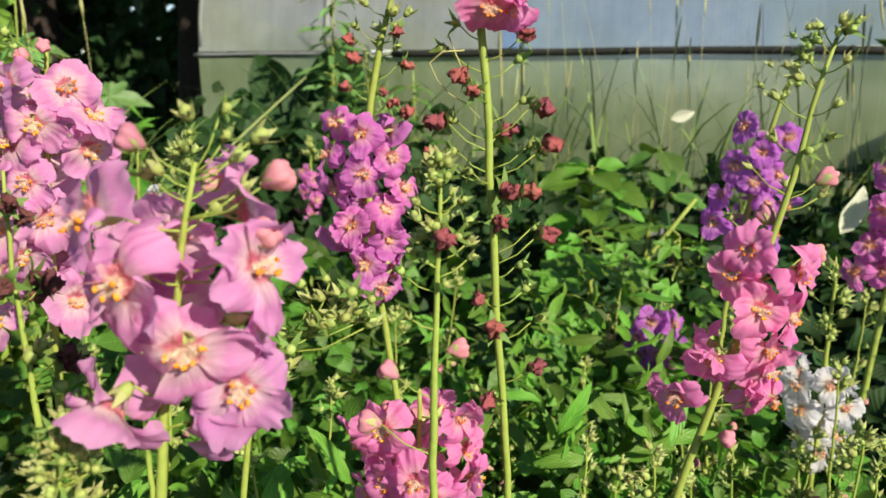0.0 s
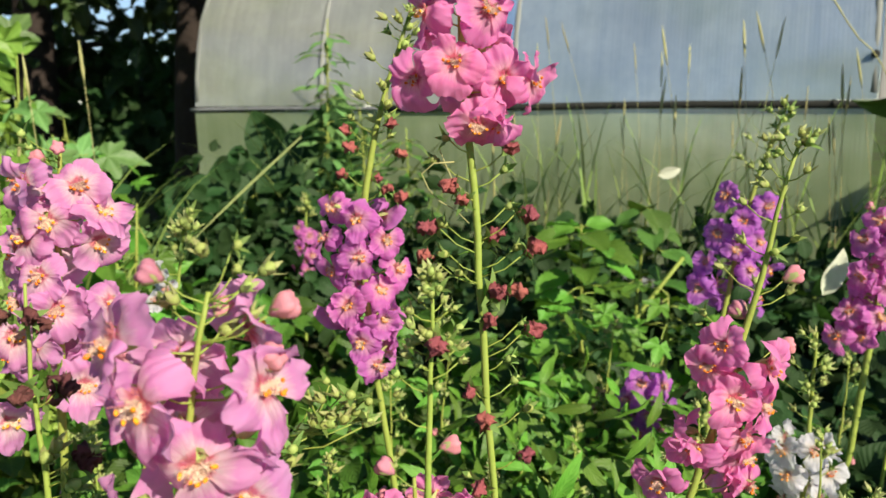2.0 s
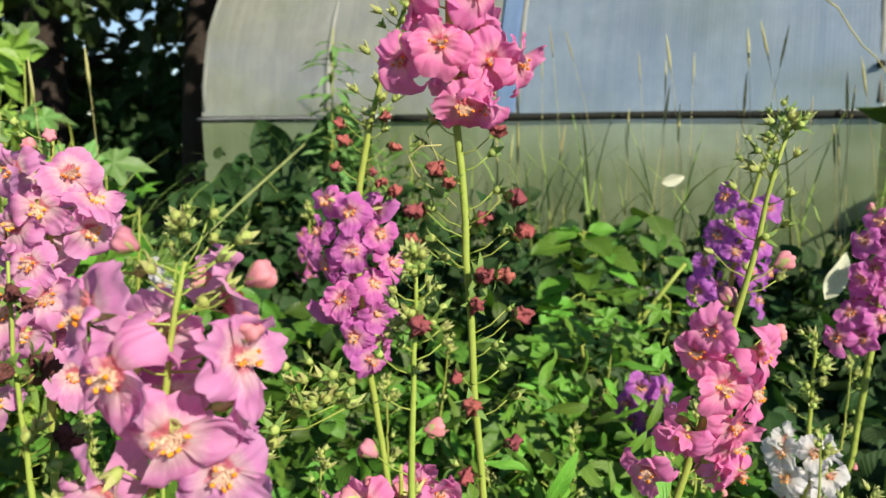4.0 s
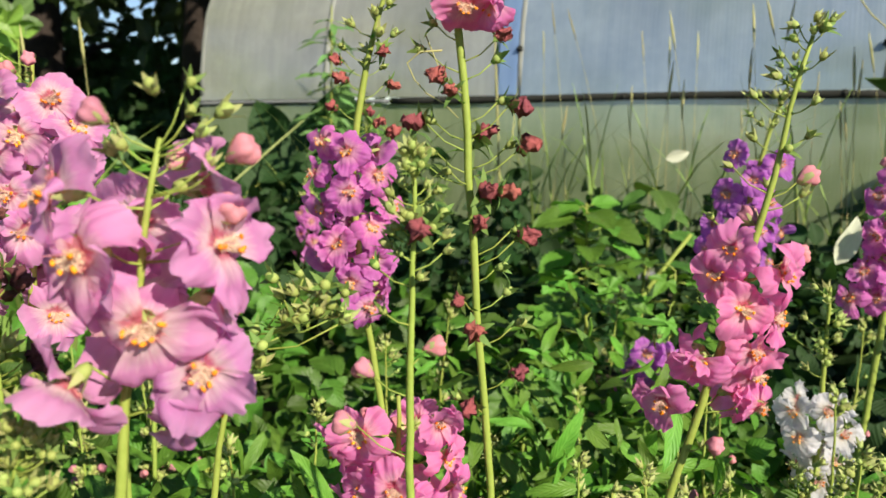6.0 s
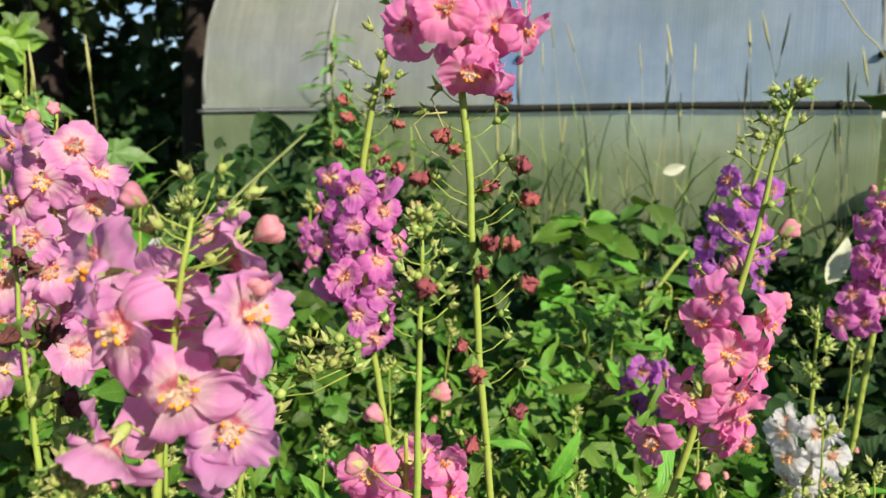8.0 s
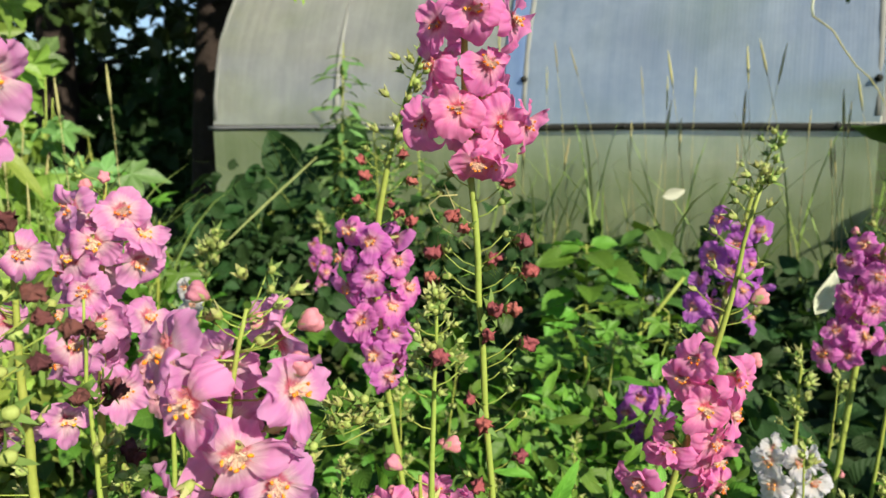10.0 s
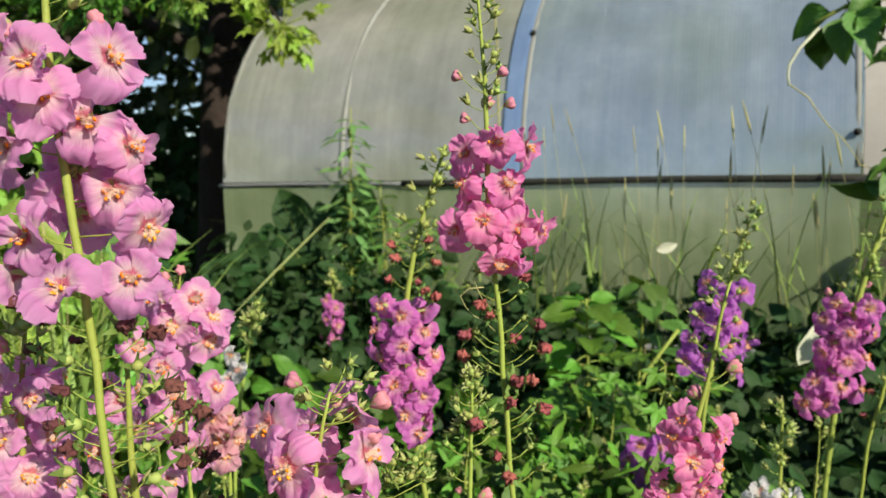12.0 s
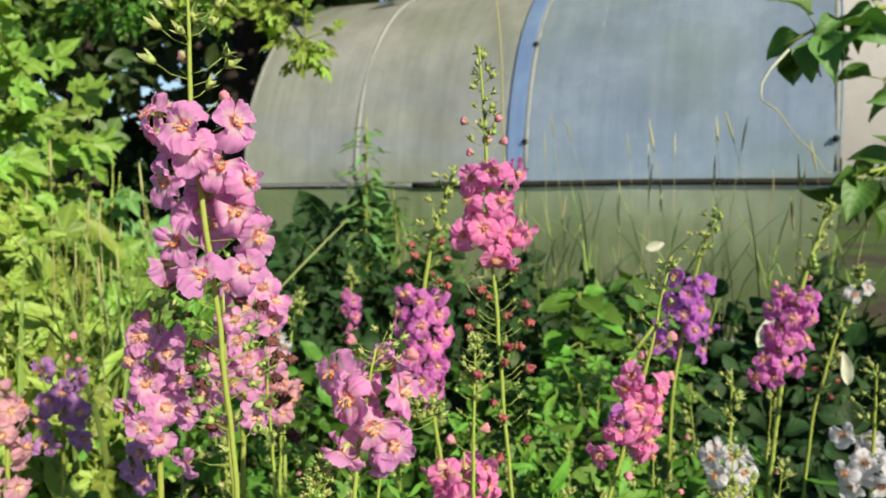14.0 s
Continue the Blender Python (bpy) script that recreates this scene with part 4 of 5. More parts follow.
# leaf mounds added to cover lit ground, coloured dark in place of shade
thicket("dark_hedge", "dark leaf mass added behind the trees, shade in its colour", [(-1.55, 4.7, 0.42, 0.5, 0.25, 0.5), (-2.4, 5.6, 0.5, 0.6, 0.3, 0.55), (-3.4, 6.6, 0.55, 0.8, 0.3, 0.6), (-0.9, 5.4, 0.45, 0.5, 0.3, 0.5)], "ovate", LEAF_SHADED, 2600, 0.11, 58)
# sunlit growth on the left
thicket("bramble_thicket", "sunlit yellow-green leafy bushes beside the beds", [(-1.10, 1.35, 0.30, 0.28, 0.3, 0.32), (-0.85, 1.05, 0.16, 0.22, 0.25, 0.24), (-0.70, 0.92, 0.10, 0.18, 0.18, 0.18), (-0.98, 1.18, 0.32, 0.2, 0.2, 0.22), (-1.52, 1.9, 0.50, 0.4, 0.4, 0.42)], "lobed", LEAF_YELLOW, 2000, 0.062, 34, up=(0.4, -0.6, 0.55), spread=0.65)
thicket("bramble_thicket", "long yellow-green leaves mixed into the bushes", [(-1.05, 1.30, 0.28, 0.28, 0.3, 0.30), (-0.85, 1.00, 0.16, 0.22, 0.25, 0.24), (-0.72, 0.90, 0.10, 0.18, 0.18, 0.18)], "lance", LEAF_YELLOW, 900, 0.085, 59, up=(0.4, -0.6, 0.55), spread=0.65)
thicket("bramble_thicket", "yellow-green large-leaved bushes beside the beds", [(-1.24, 1.55, 0.66, 0.34, 0.3, 0.32), (-0.88, 1.40, 0.24, 0.2, 0.25, 0.22), (-2.0, 2.4, 0.9, 0.5, 0.5, 0.35)], "lobed", LEAF_BUSH, 1100, 0.105, 35, up=(0.4, -0.6, 0.55), spread=0.65)
blades("tall_grass", "sunlit arching grass beside the beds", [(rg.uniform(-1.15, -0.55), rg.uniform(0.8, 1.5), rg.uniform(0.25, 0.55)) for _ in range(420)], GRASS, 36)
stalks("tall_grass", "dry straw-coloured grass stems", [(rg.uniform(-1.1, -0.6), rg.uniform(0.9, 1.5), rg.uniform(0.4, 0.62)) for _ in range(26)], GRASS_DRY, 37, 0.0014, 0.07)
# grasses along the polytunnel
blades("tall_grass", "green grass blades along the polytunnel wall", [(x, 2.25 - 0.42 * x - rg.uniform(0.12, 0.4), rg.uniform(0.25, 0.6)) for x in (rg.uniform(-0.45, 0.95) for _ in range(170))], GRASS, 38, 0.004)
stalks("tall_grass", "thin seeding grass stems before the polytunnel", [(x, 2.2 - 0.42 * x - rg.uniform(0.1, 0.35), rg.uniform(0.42, 0.72)) for x in (rg.uniform(0.1, 0.95) for _ in range(26))], GRASS_DRY, 39, 0.0012, 0.08, 0.22)

def tiered(label, x, y, h, tiers, leaf, kind, material, seed, sway=0.03, name="leafy_plant"):
    """An upright leafy plant whose leaves stand out in tiers; tiers: (height, number of leaves, reach)."""
    rg = random.Random(seed)
    top = new(name)
    top.location = (x, y, 0)
    tagged(top, label, "plant")
    bend = Vector((rg.uniform(-sway, sway), rg.uniform(-sway, sway), 0))
    b = Build()
    b.tube([bend * (u * u) + Vector((0, 0, h * u)) for u in np.linspace(0, 1, 7)], [0.0042 - 0.0028 * u for u in np.linspace(0, 1, 7)], 7)
    put("stem", b.mesh("stem", [STEM]), top)
    for z, n, reach in tiers:
        turn = rg.uniform(0, 6.3)
        for k in range(n):
            a = turn + 2 * math.pi * k / n + rg.uniform(-0.35, 0.35)
            p = bend * ((z / h) ** 2) + Vector((0, 0, z + rg.uniform(-0.012, 0.012)))
            d = Vector((math.cos(a), math.sin(a), rg.uniform(-0.45, 0.15))).normalized()
            s = leaf * rg.uniform(0.7, 1.2)
            q = p + d * reach * rg.uniform(0.4, 1.0) + Vector((0, 0, 0.006))
            nn = Vector((0.15 + rg.gauss(0, 0.2), -0.40 + rg.gauss(0, 0.2), 0.9))
            nn = (nn - d * nn.dot(d)).normalized()
            put("leaf", leaf_mesh_shared(kind, k % 3, material), top, Matrix.Translation(q) @ Matrix((d.cross(nn), d, nn)).transposed().to_4x4() @ Matrix.Scale(s, 4))
            bb = Build()
            bb.tube([p, p.lerp(q, 0.5) + Vector((0, 0, 0.003)), q + d * 0.004], [0.0014, 0.0011, 0.0011], 5)
            put("leaf_stalk", bb.mesh("leaf_stalk", [STEM]), top)
    return top


tiered("leafy green plant with tiers of toothed leaves in the sun", 0.245, 1.25, 0.330, [(0.315, 5, 0.012), (0.290, 7, 0.045), (0.262, 6, 0.055), (0.215, 5, 0.05), (0.16, 5, 0.05)], 0.066, "toothed", LEAF_PART, 41)
tiered("leafy green plant with tiers of toothed leaves in the sun", 0.355, 1.34, 0.345, [(0.335, 4, 0.012), (0.305, 6, 0.04), (0.270, 6, 0.05), (0.22, 5, 0.05)], 0.062, "toothed", LEAF_SHRUB, 42)
tiered("low plant with tiers of broad lobed leaves", 0.215, 0.98, 0.250, [(0.240, 5, 0.02), (0.215, 7, 0.05), (0.180, 7, 0.06), (0.13, 6, 0.06)], 0.075, "lobed", LEAF_PART, 43)
tiered("low plant with tiers of broad lobed leaves", 0.330, 1.06, 0.255, [(0.245, 4, 0.02), (0.215, 6, 0.05), (0.175, 6, 0.055)], 0.066, "lobed", LEAF_PART, 63)
tiered("low plant with tiers of broad lobed leaves", 0.105, 0.86, 0.165, [(0.155, 5, 0.02), (0.125, 6, 0.05), (0.09, 6, 0.06)], 0.064, "lobed", LEAF_SHRUB, 64)
broadleaf("broad-leaved plant against the polytunnel, coloured dark for shade", -0.35, 2.16, 22, 0.36, 0.09, 0.17, "ovate", LEAF_SHADED, 44, face=(0.1, -0.9, 0.1), rise=1.8)
broadleaf("broad-leaved plant against the polytunnel, coloured dark for shade", -0.46, 2.06, 20, 0.30, 0.08, 0.15, "ovate", LEAF_SHADED, 45, face=(0.1, -0.7, 0.3), rise=1.2)
tiered("tall feathery green weed by the polytunnel", -0.27, 1.95, 0.730, [(0.18 + 0.036 * k, 6, 0.050 - 0.0026 * k) for k in range(15)], 0.060, "lance", LEAF_SOFT, 46, 0.02, "weed")
tiered("feathery green weed by the polytunnel", -0.17, 1.97, 0.520, [(0.15 + 0.036 * k, 6, 0.055 - 0.004 * k) for k in range(10)], 0.058, "lance", LEAF_SHRUB, 47, 0.05, "weed")
tiered("feathery green weed by the polytunnel", -0.06, 1.93, 0.470, [(0.15 + 0.036 * k, 6, 0.055 - 0.004 * k) for k in range(9)], 0.058, "lance", LEAF_SHRUB, 65, 0.05, "weed")
broadleaf("tall green plant with large lobed leaves", -0.80, 1.78, 34, 0.52, 0.15, 0.13, "lobed", LEAF_PART, 49, face=(0.1, -0.5, 0.75))
broadleaf("soft green plant with large lobed leaves before the trees", -0.74, 1.70, 36, 0.50, 0.13, 0.125, "lobed", LEAF_SOFT, 61, face=(0.35, -0.65, 0.7))
broadleaf("soft green plant with large lobed leaves before the trees", -0.93, 1.74, 34, 0.64, 0.12, 0.130, "lobed", LEAF_SOFT, 62, face=(0.35, -0.65, 0.7))
broadleaf("light green lobed-leaf bush beside the bed", -0.50, 1.25, 20, 0.42, 0.10, 0.11, "lobed", LEAF_PART, 48)


def hanging(name, label, x, y, z, branch, n, leaf, material, seed, sag=0.12, kind="ovate", category="branch", root=None):
    """A leafy branch that reaches in from one side."""
    rg = random.Random(seed)
    top = new(name)
    top.location = (x, y, z)
    tagged(top, label, category)
    b = Build()
    end = Vector(branch)
    pts = [end * u + Vector((0, 0, -sag * 4 * u * (u - 1))) for u in np.linspace(0, 1, 8)]
    b.tube(pts, [0.007 * (1 - 0.75 * u) + 0.0012 for u in np.linspace(0, 1, 8)], 7)
    put("twig", b.mesh("twig", [STEM if root is None else BARK_SHADED]), top)
    for i in range(n):
        p = pts[min(7, int(8 * (0.15 + 0.85 * rg.random() ** (1.0 if root is None else 0.45))))]
        nn = Vector((rg.gauss(0.0, 0.75), rg.gauss(-0.5, 0.6), rg.gauss(0.35, 0.55))).normalized()
        d = Vector((rg.gauss(0, 0.7), rg.gauss(-0.1, 0.4), rg.gauss(-0.6, 0.5)))
        d = (d - nn * d.dot(nn)).normalized()
        s = leaf * rg.uniform(0.65, 1.25)
        q = p + d * s * rg.uniform(0.25, 0.55 if root is None else 1.6)
        put("leaf", leaf_mesh_shared(kind, i % 3, material), top, Matrix.Translation(q) @ Matrix((d.cross(nn), d, nn)).transposed().to_4x4() @ Matrix.Scale(s, 4))
        bb = Build()
        bb.tube([p, p.lerp(q, 0.5), q + d * 0.005], [0.0016, 0.0013, 0.0012], 5)
        put("leaf_stalk", bb.mesh("leaf_stalk", [STEM]), top)
    return top


# large-leaved bush on the right, partly before the polytunnel
hanging("bush_branch", "broad green leaves on a branch before the polytunnel", 1.08, 1.28, 0.83, (-0.42, 0.02, -0.02), 44, 0.072, LEAF_SHRUB, 51, 0.06, "curled")
hanging("bush_branch", "broad green leaves on a branch before the polytunnel", 1.05, 1.28, 0.50, (-0.27, 0.0, 0.04), 34, 0.074, LEAF_SHRUB, 52, 0.04, "curled")
hanging("bush_branch", "broad green leaves on a branch before the polytunnel", 1.10, 1.30, 0.62, (-0.24, 0.0, 0.12), 26, 0.074, LEAF_SHRUB, 53, 0.04, "curled")
thicket("large_bush", "large-leaved green bush standing at the bed's end", [(1.62, 1.45, 0.32, 0.28, 0.25, 0.34), (1.20, 1.20, 0.14, 0.22, 0.2, 0.2)], "ovate", LEAF_MID, 620, 0.11, 54)
# leafy spray hanging down before the polytunnel's arch
hanging("tree_branch", "sunlit yellow-green leaf spray hanging from the tree", -1.0, 2.15, 1.38, (0.56, -0.12, -0.42), 170, 0.050, LEAF_SPRAY, 55, 0.10, "lobed", root=1)
hanging("tree_branch", "sunlit yellow-green leaf spray hanging from the tree", -1.5, 2.3, 1.45, (0.75, -0.1, -0.34), 130, 0.05, LEAF_SPRAY, 56, 0.08, "lobed", root=1)


def pale_leaf(x, y, z, s, tilt, label, wide=0.7):
    top = put("curled_leaf", leaf_mesh_shared("ovate", 1, LEAF_PALE), None, Matrix.Translation((x, y, z)) @ Matrix.Rotation(tilt, 4, "Y") @ Matrix.Rotation(radians(100), 4, "X") @ Matrix.Diagonal((s * wide, s, s, 1)))
    tagged(top, label, "leaf")


pale_leaf(0.452, 0.87, 0.298, 0.058, 0.35, "pale dry leaf caught on a stalk", 0.62)
pale_leaf(0.530, 0.75, 0.272, 0.050, -0.2, "narrow pale dry leaf caught on a stalk", 0.5)
pale_leaf(0.43, 1.49, 0.385, 0.045, 1.3, "pale white leaf among the weeds")


def straw(label, a, b_, r, name="dry_stalk"):
    b = Build()
    a, b_ = Vector(a), Vector(b_)
    pts = [a.lerp(b_, u) + Vector((0, 0, 0.018 * math.sin(math.pi * u))) for u in np.linspace(0, 1, 9)]
    b.tube(pts, [r * (0.6 if i < 6 else 1.35 - 0.14 * (i - 6)) if name == "dry_stalk" else r * (0.85 - 0.055 * i) for i in range(9)], 7)
    tagged(put(name, b.mesh(name, [STRAW_GREEN if name == "dry_stalk" else STEM])), label, "stalk")


straw("long dry bent grass stalk leaning across", (-0.66, 1.05, 0.0), (-0.27, 1.6, 0.46), 0.0019)
straw("thick pale plant stem leaning in the bed", (0.06, 0.92, 0.0), (0.195, 0.95, 0.187), 0.0075, "leaning_stem")
straw("thick pale plant stem leaning in the bed", (0.16, 1.06, 0.0), (0.362, 1.10, 0.299), 0.0068, "leaning_stem")


def thread(label, pts, r, name="dry_thread", category="dry grass", material=None):
    b = Build()
    n = len(pts)
    b.tube([Vector(p) for p in pts], [r * (1 - 0.4 * i / (n - 1)) for i in range(n)], 6)
    tagged(put(name, b.mesh(name, [material or GRASS_DRY])), label, category)


thread("bent pale dry thread caught on the tall stalk", [(0.0155, 0.3500, 0.4900), (0.0062, 0.3495, 0.4895), (0.0005, 0.349, 0.4848), (0.0037, 0.349, 0.4776), (0.0089, 0.349, 0.4719), (0.0163, 0.349, 0.4676), (0.0223, 0.3495, 0.4615)], 0.00042)
thread("thin pale dry thread caught on the tall stalk", [(0.0085, 0.350, 0.4965), (0.0121, 0.350, 0.4875), (0.0143, 0.350, 0.4825), (0.0190, 0.3505, 0.4770), (0.0236, 0.3515, 0.4740)], 0.00036)
thread("pale dry blade before the polytunnel", [(0.16, 1.97, 0.0), (0.145, 1.94, 0.40), (0.132, 1.92, 0.70), (0.130, 1.90, 0.86), (0.124, 1.89, 0.96), (0.112, 1.88, 1.06), (0.09, 1.87, 1.13)], 0.0030, "grass_straw")
thread("curled pale dry leaf strip hanging from the bush", [(0.664, 1.29, 0.800), (0.630, 1.29, 0.766), (0.612, 1.29, 0.737), (0.610, 1.29, 0.715), (0.613, 1.29, 0.700)], 0.0032, "dry_leaf_strip", "leaf", LEAF_PALE)
thread("dry drooping stem hanging from the bush", [(0.613, 1.29, 0.702), (0.647, 1.29, 0.679), (0.670, 1.29, 0.646), (0.690, 1.288, 0.620), (0.710, 1.285, 0.603), (0.727, 1.285, 0.581), (0.742, 1.285, 0.556), (0.80, 1.29, 0.54)], 0.0014, "dry_vine", "vine")

# ---- the flowering mulleins ----
mullein("lilac-pink flowering mullein with woolly orange-tipped stamens", "lilac_pink",
        size=0.0385, thick=0.0019, fill=1, aims=[(0.25, -0.92, -0.15), (0.30, -0.9, 0.05), (0.9, -0.38, 0.3), (-0.55, -0.8, 0.1), (-0.55, -0.40, -0.65), (-0.75, -0.5, 0.15)], seed=3, bud=0.0086, pod=0.0062, reach=0.017,
        stem=[(-0.067, 0.456), (-0.071, 0.443), (-0.074, 0.423), (-0.078, 0.402), (-0.083, 0.377), (-0.086, 0.349), (-0.088, 0.343)], depth=0.238,
        flowers=[(0.008, 0.404), (0.024, 0.388), (0.022, 0.425), (-0.011, 0.424), (-0.010, 0.387), (-0.024, 0.441)],
        rear=[(0.011, 0.441), (0.021, 0.407), (0.023, 0.376), (-0.007, 0.430), (-0.004, 0.404)],
        buds=[(0.004, 0.449), (-0.017, 0.463), (0.026, 0.452), (0.025, 0.435)],
        pods=[(-0.0, 0.471), (0.011, 0.472), (0.01, 0.464), (0.02, 0.464), (0.013, 0.458), (0.017, 0.449), (-0.011, 0.455), (-0.015, 0.453)])
mullein("tall lilac-pink mullein spike with spent flowers below", "lilac_pink",
        size=0.0345, thick=0.0020, aims=[(-0.7, -0.4, 0.3), (-0.1, -0.9, 0.1), (0.8, -0.4, 0.3), (0.25, -0.9, 0.1), (0.95, -0.2, 0.1), (-0.5, -0.8, 0.1), (0.2, -0.95, 0), (-0.3, -0.9, -0.1), (0.7, -0.5, -0.4), (-0.1, -0.8, 0.4), (0.15, -0.8, 0.4), (-0.9, -0.3, -0.2), (0.1, -0.9, 0.2)], fill=3, more=3, seed=2, dead=BROWNS, pod=0.0095,
        stem=[(-0.18, 0.719), (-0.184, 0.628), (-0.178, 0.556), (-0.172, 0.494), (-0.169, 0.435), (-0.165, 0.357)], depth=0.212,
        flowers=[(-0.022, 0.624), (0.002, 0.614), (0.028, 0.617), (0.017, 0.59), (0.031, 0.579), (-0.016, 0.581), (0.024, 0.56), (-0.018, 0.54), (0.035, 0.544), (0.001, 0.517), (0.025, 0.519), (-0.021, 0.611), (0.005, 0.601)],
        rear=[(0.001, 0.57), (-0.03, 0.523), (-0.008, 0.557)],
        buds=[(-0.005, 0.662), (0.024, 0.634), (-0.016, 0.63), (-0.019, 0.633)],
        pods=[(-0.023, 0.682), (0.016, 0.683), (0.026, 0.663), (0.028, 0.655), (-0.026, 0.66), (0.015, 0.642), (-0.013, 0.695), (0.02, 0.695)],
        withered=[(-0.029, 0.508), (-0.019, 0.502), (0.017, 0.497), (0.03, 0.494), (-0.026, 0.487), (0.034, 0.468), (0.039, 0.460), (0.046, 0.455), (-0.013, 0.469), (-0.020, 0.451), (-0.014, 0.440), (0.036, 0.444)],
        capsules=[(-0.012, 0.482), (0.020, 0.478), (0.022, 0.466), (-0.022, 0.462), (0.026, 0.452), (-0.012, 0.452), (0.018, 0.438), (-0.020, 0.428), (0.022, 0.424), (-0.014, 0.414), (0.020, 0.408)])
mullein("fading lilac-pink mullein with withered flowers", "lilac_pink",
        size=0.027, thick=0.0024, fill=3, seed=3, dead=BROWNS,
        stem=[(-0.198, 0.486), (-0.2, 0.406), (-0.197, 0.314)], depth=0.312,
        flowers=[(0.029, 0.422), (-0.011, 0.409), (0.022, 0.385), (0.012, 0.469), (-0.034, 0.348)],
        pods=[(-0.023, 0.451), (-0.012, 0.442), (0.018, 0.441), (-0.008, 0.383), (0.006, 0.381), (-0.02, 0.374), (-0.003, 0.357)],
        withered=[(0.038, 0.425), (-0.01, 0.444), (-0.011, 0.376), (-0.027, 0.47)])
mullein("dense lilac-pink mullein spike low in the bed", "lilac_pink",
        size=0.0265, thick=0.0024, fill=7, seed=24,
        stem=[(-0.23, 0.491), (-0.237, 0.439), (-0.239, 0.337)], depth=0.262,
        flowers=[(-0.001, 0.469), (-0.012, 0.45), (0.013, 0.454), (0.001, 0.432), (0.019, 0.433), (-0.016, 0.411), (0.012, 0.413), (0.024, 0.407), (-0.003, 0.4), (0.008, 0.389), (-0.009, 0.467)],
        buds=[(-0.005, 0.48), (-0.014, 0.478)],
        pods=[(0.004, 0.49), (0.01, 0.486), (-0.0, 0.488)])
mullein("dense lilac-pink mullein spike", "lilac_pink",
        size=0.036, thick=0.0026, fill=8, seed=4,
        stem=[(-0.212, 0.495), (-0.22, 0.424), (-0.223, 0.378), (-0.228, 0.298)], depth=0.45,
        flowers=[(0.003, 0.455), (-0.012, 0.476), (0.016, 0.473), (0.026, 0.457), (0.025, 0.44), (-0.01, 0.444), (0.0, 0.422), (-0.02, 0.434), (-0.017, 0.405), (0.006, 0.402), (0.032, 0.402), (0.017, 0.353), (-0.022, 0.373), (-0.005, 0.381)],
        buds=[(0.005, 0.494), (-0.006, 0.489)],
        pods=[(-0.021, 0.503), (-0.017, 0.495)])
mullein("tall rose-pink mullein with withered red flowers below", "rose_pink",
        size=0.0295, reach=0.015, thick=0.0018, aims=[(0, -0.95, 0.15), (0.9, -0.35, 0.1), (0.2, -0.9, 0.2), (-0.6, -0.7, 0.2), (-0.9, -0.35, 0), (-0.6, -0.75, 0.1), (-0.1, -0.9, 0.1), (0.3, -0.85, -0.1), (0.1, -0.8, -0.4), (0.7, -0.6, 0), (0, -0.8, -0.5)], fill=5, more=8, seed=5, pod=0.0066, bud=0.0078,
        stem=[(0.014, 0.684), (0.018, 0.629), (0.02, 0.524), (0.025, 0.475), (0.03, 0.385), (0.037, 0.293)], depth=0.352,
        flowers=[(0.004, 0.582), (0.022, 0.578), (0.011, 0.556), (-0.012, 0.575), (-0.015, 0.556), (-0.02, 0.528), (-0.004, 0.534), (0.018, 0.528), (0.013, 0.51), (0.029, 0.527), (0.004, 0.508)],
        buds=[(0.001, 0.606), (0.015, 0.605), (-0.013, 0.596), (0.01, 0.623), (-0.017, 0.622)],
        pods=[(0.0, 0.68), (0.003, 0.675), (-0.005, 0.663), (0.009, 0.659), (-0.008, 0.651), (0.009, 0.646), (0.002, 0.64), (-0.008, 0.635), (0.005, 0.63), (-0.012, 0.608), (-0.002, 0.67), (0.006, 0.666)],
        withered=[(-0.006, 0.473), (-0.011, 0.479), (-0.022, 0.46), (0.023, 0.466), (0.026, 0.449), (0.008, 0.455), (-0.024, 0.445), (0.007, 0.43), (0.016, 0.43), (0.003, 0.417), (0.024, 0.409), (-0.002, 0.37), (-0.008, 0.383), (0.016, 0.347), (-0.007, 0.332), (0.018, 0.496)],
        capsules=[(0.017, 0.469), (-0.01, 0.439), (0.005, 0.45), (0.013, 0.396), (0.015, 0.384), (0.02, 0.37), (-0.016, 0.461), (-0.017, 0.447), (0.019, 0.45), (-0.018, 0.491), (-0.011, 0.501), (0.016, 0.487), (0.02, 0.412), (-0.013, 0.334)])
mullein("short green mullein stalk with closed buds", "rose_pink",
        thick=0.0017, more=5, seed=6, pod=0.0055,
        stem=[(0.005, 0.448), (0.005, 0.42), (0.003, 0.379), (0.002, 0.31)], depth=0.297,
        pods=[(-0.003, 0.45), (0.003, 0.45), (-0.0, 0.452), (-0.002, 0.445), (0.003, 0.445), (0.0, 0.443), (-0.009, 0.429), (-0.009, 0.435), (-0.003, 0.427), (0.005, 0.437), (0.009, 0.435), (0.007, 0.422), (0.012, 0.418), (-0.011, 0.415), (-0.009, 0.42), (0.013, 0.412), (-0.011, 0.39), (-0.015, 0.407), (0.004, 0.428), (-0.005, 0.438), (0.003, 0.403), (-0.007, 0.422), (0.011, 0.427)],
        withered=[(0.002, 0.422)],
        buds=[(0.009, 0.373), (-0.018, 0.365), (-0.026, 0.343)],
        knob=[(-0.002, 0.449), (-0.001, 0.447), (0.001, 0.448), (0.002, 0.446), (-0.001, 0.445), (0.001, 0.445), (-0.003, 0.447), (0.0, 0.45), (0.003, 0.448), (-0.002, 0.45), (0.002, 0.45)])
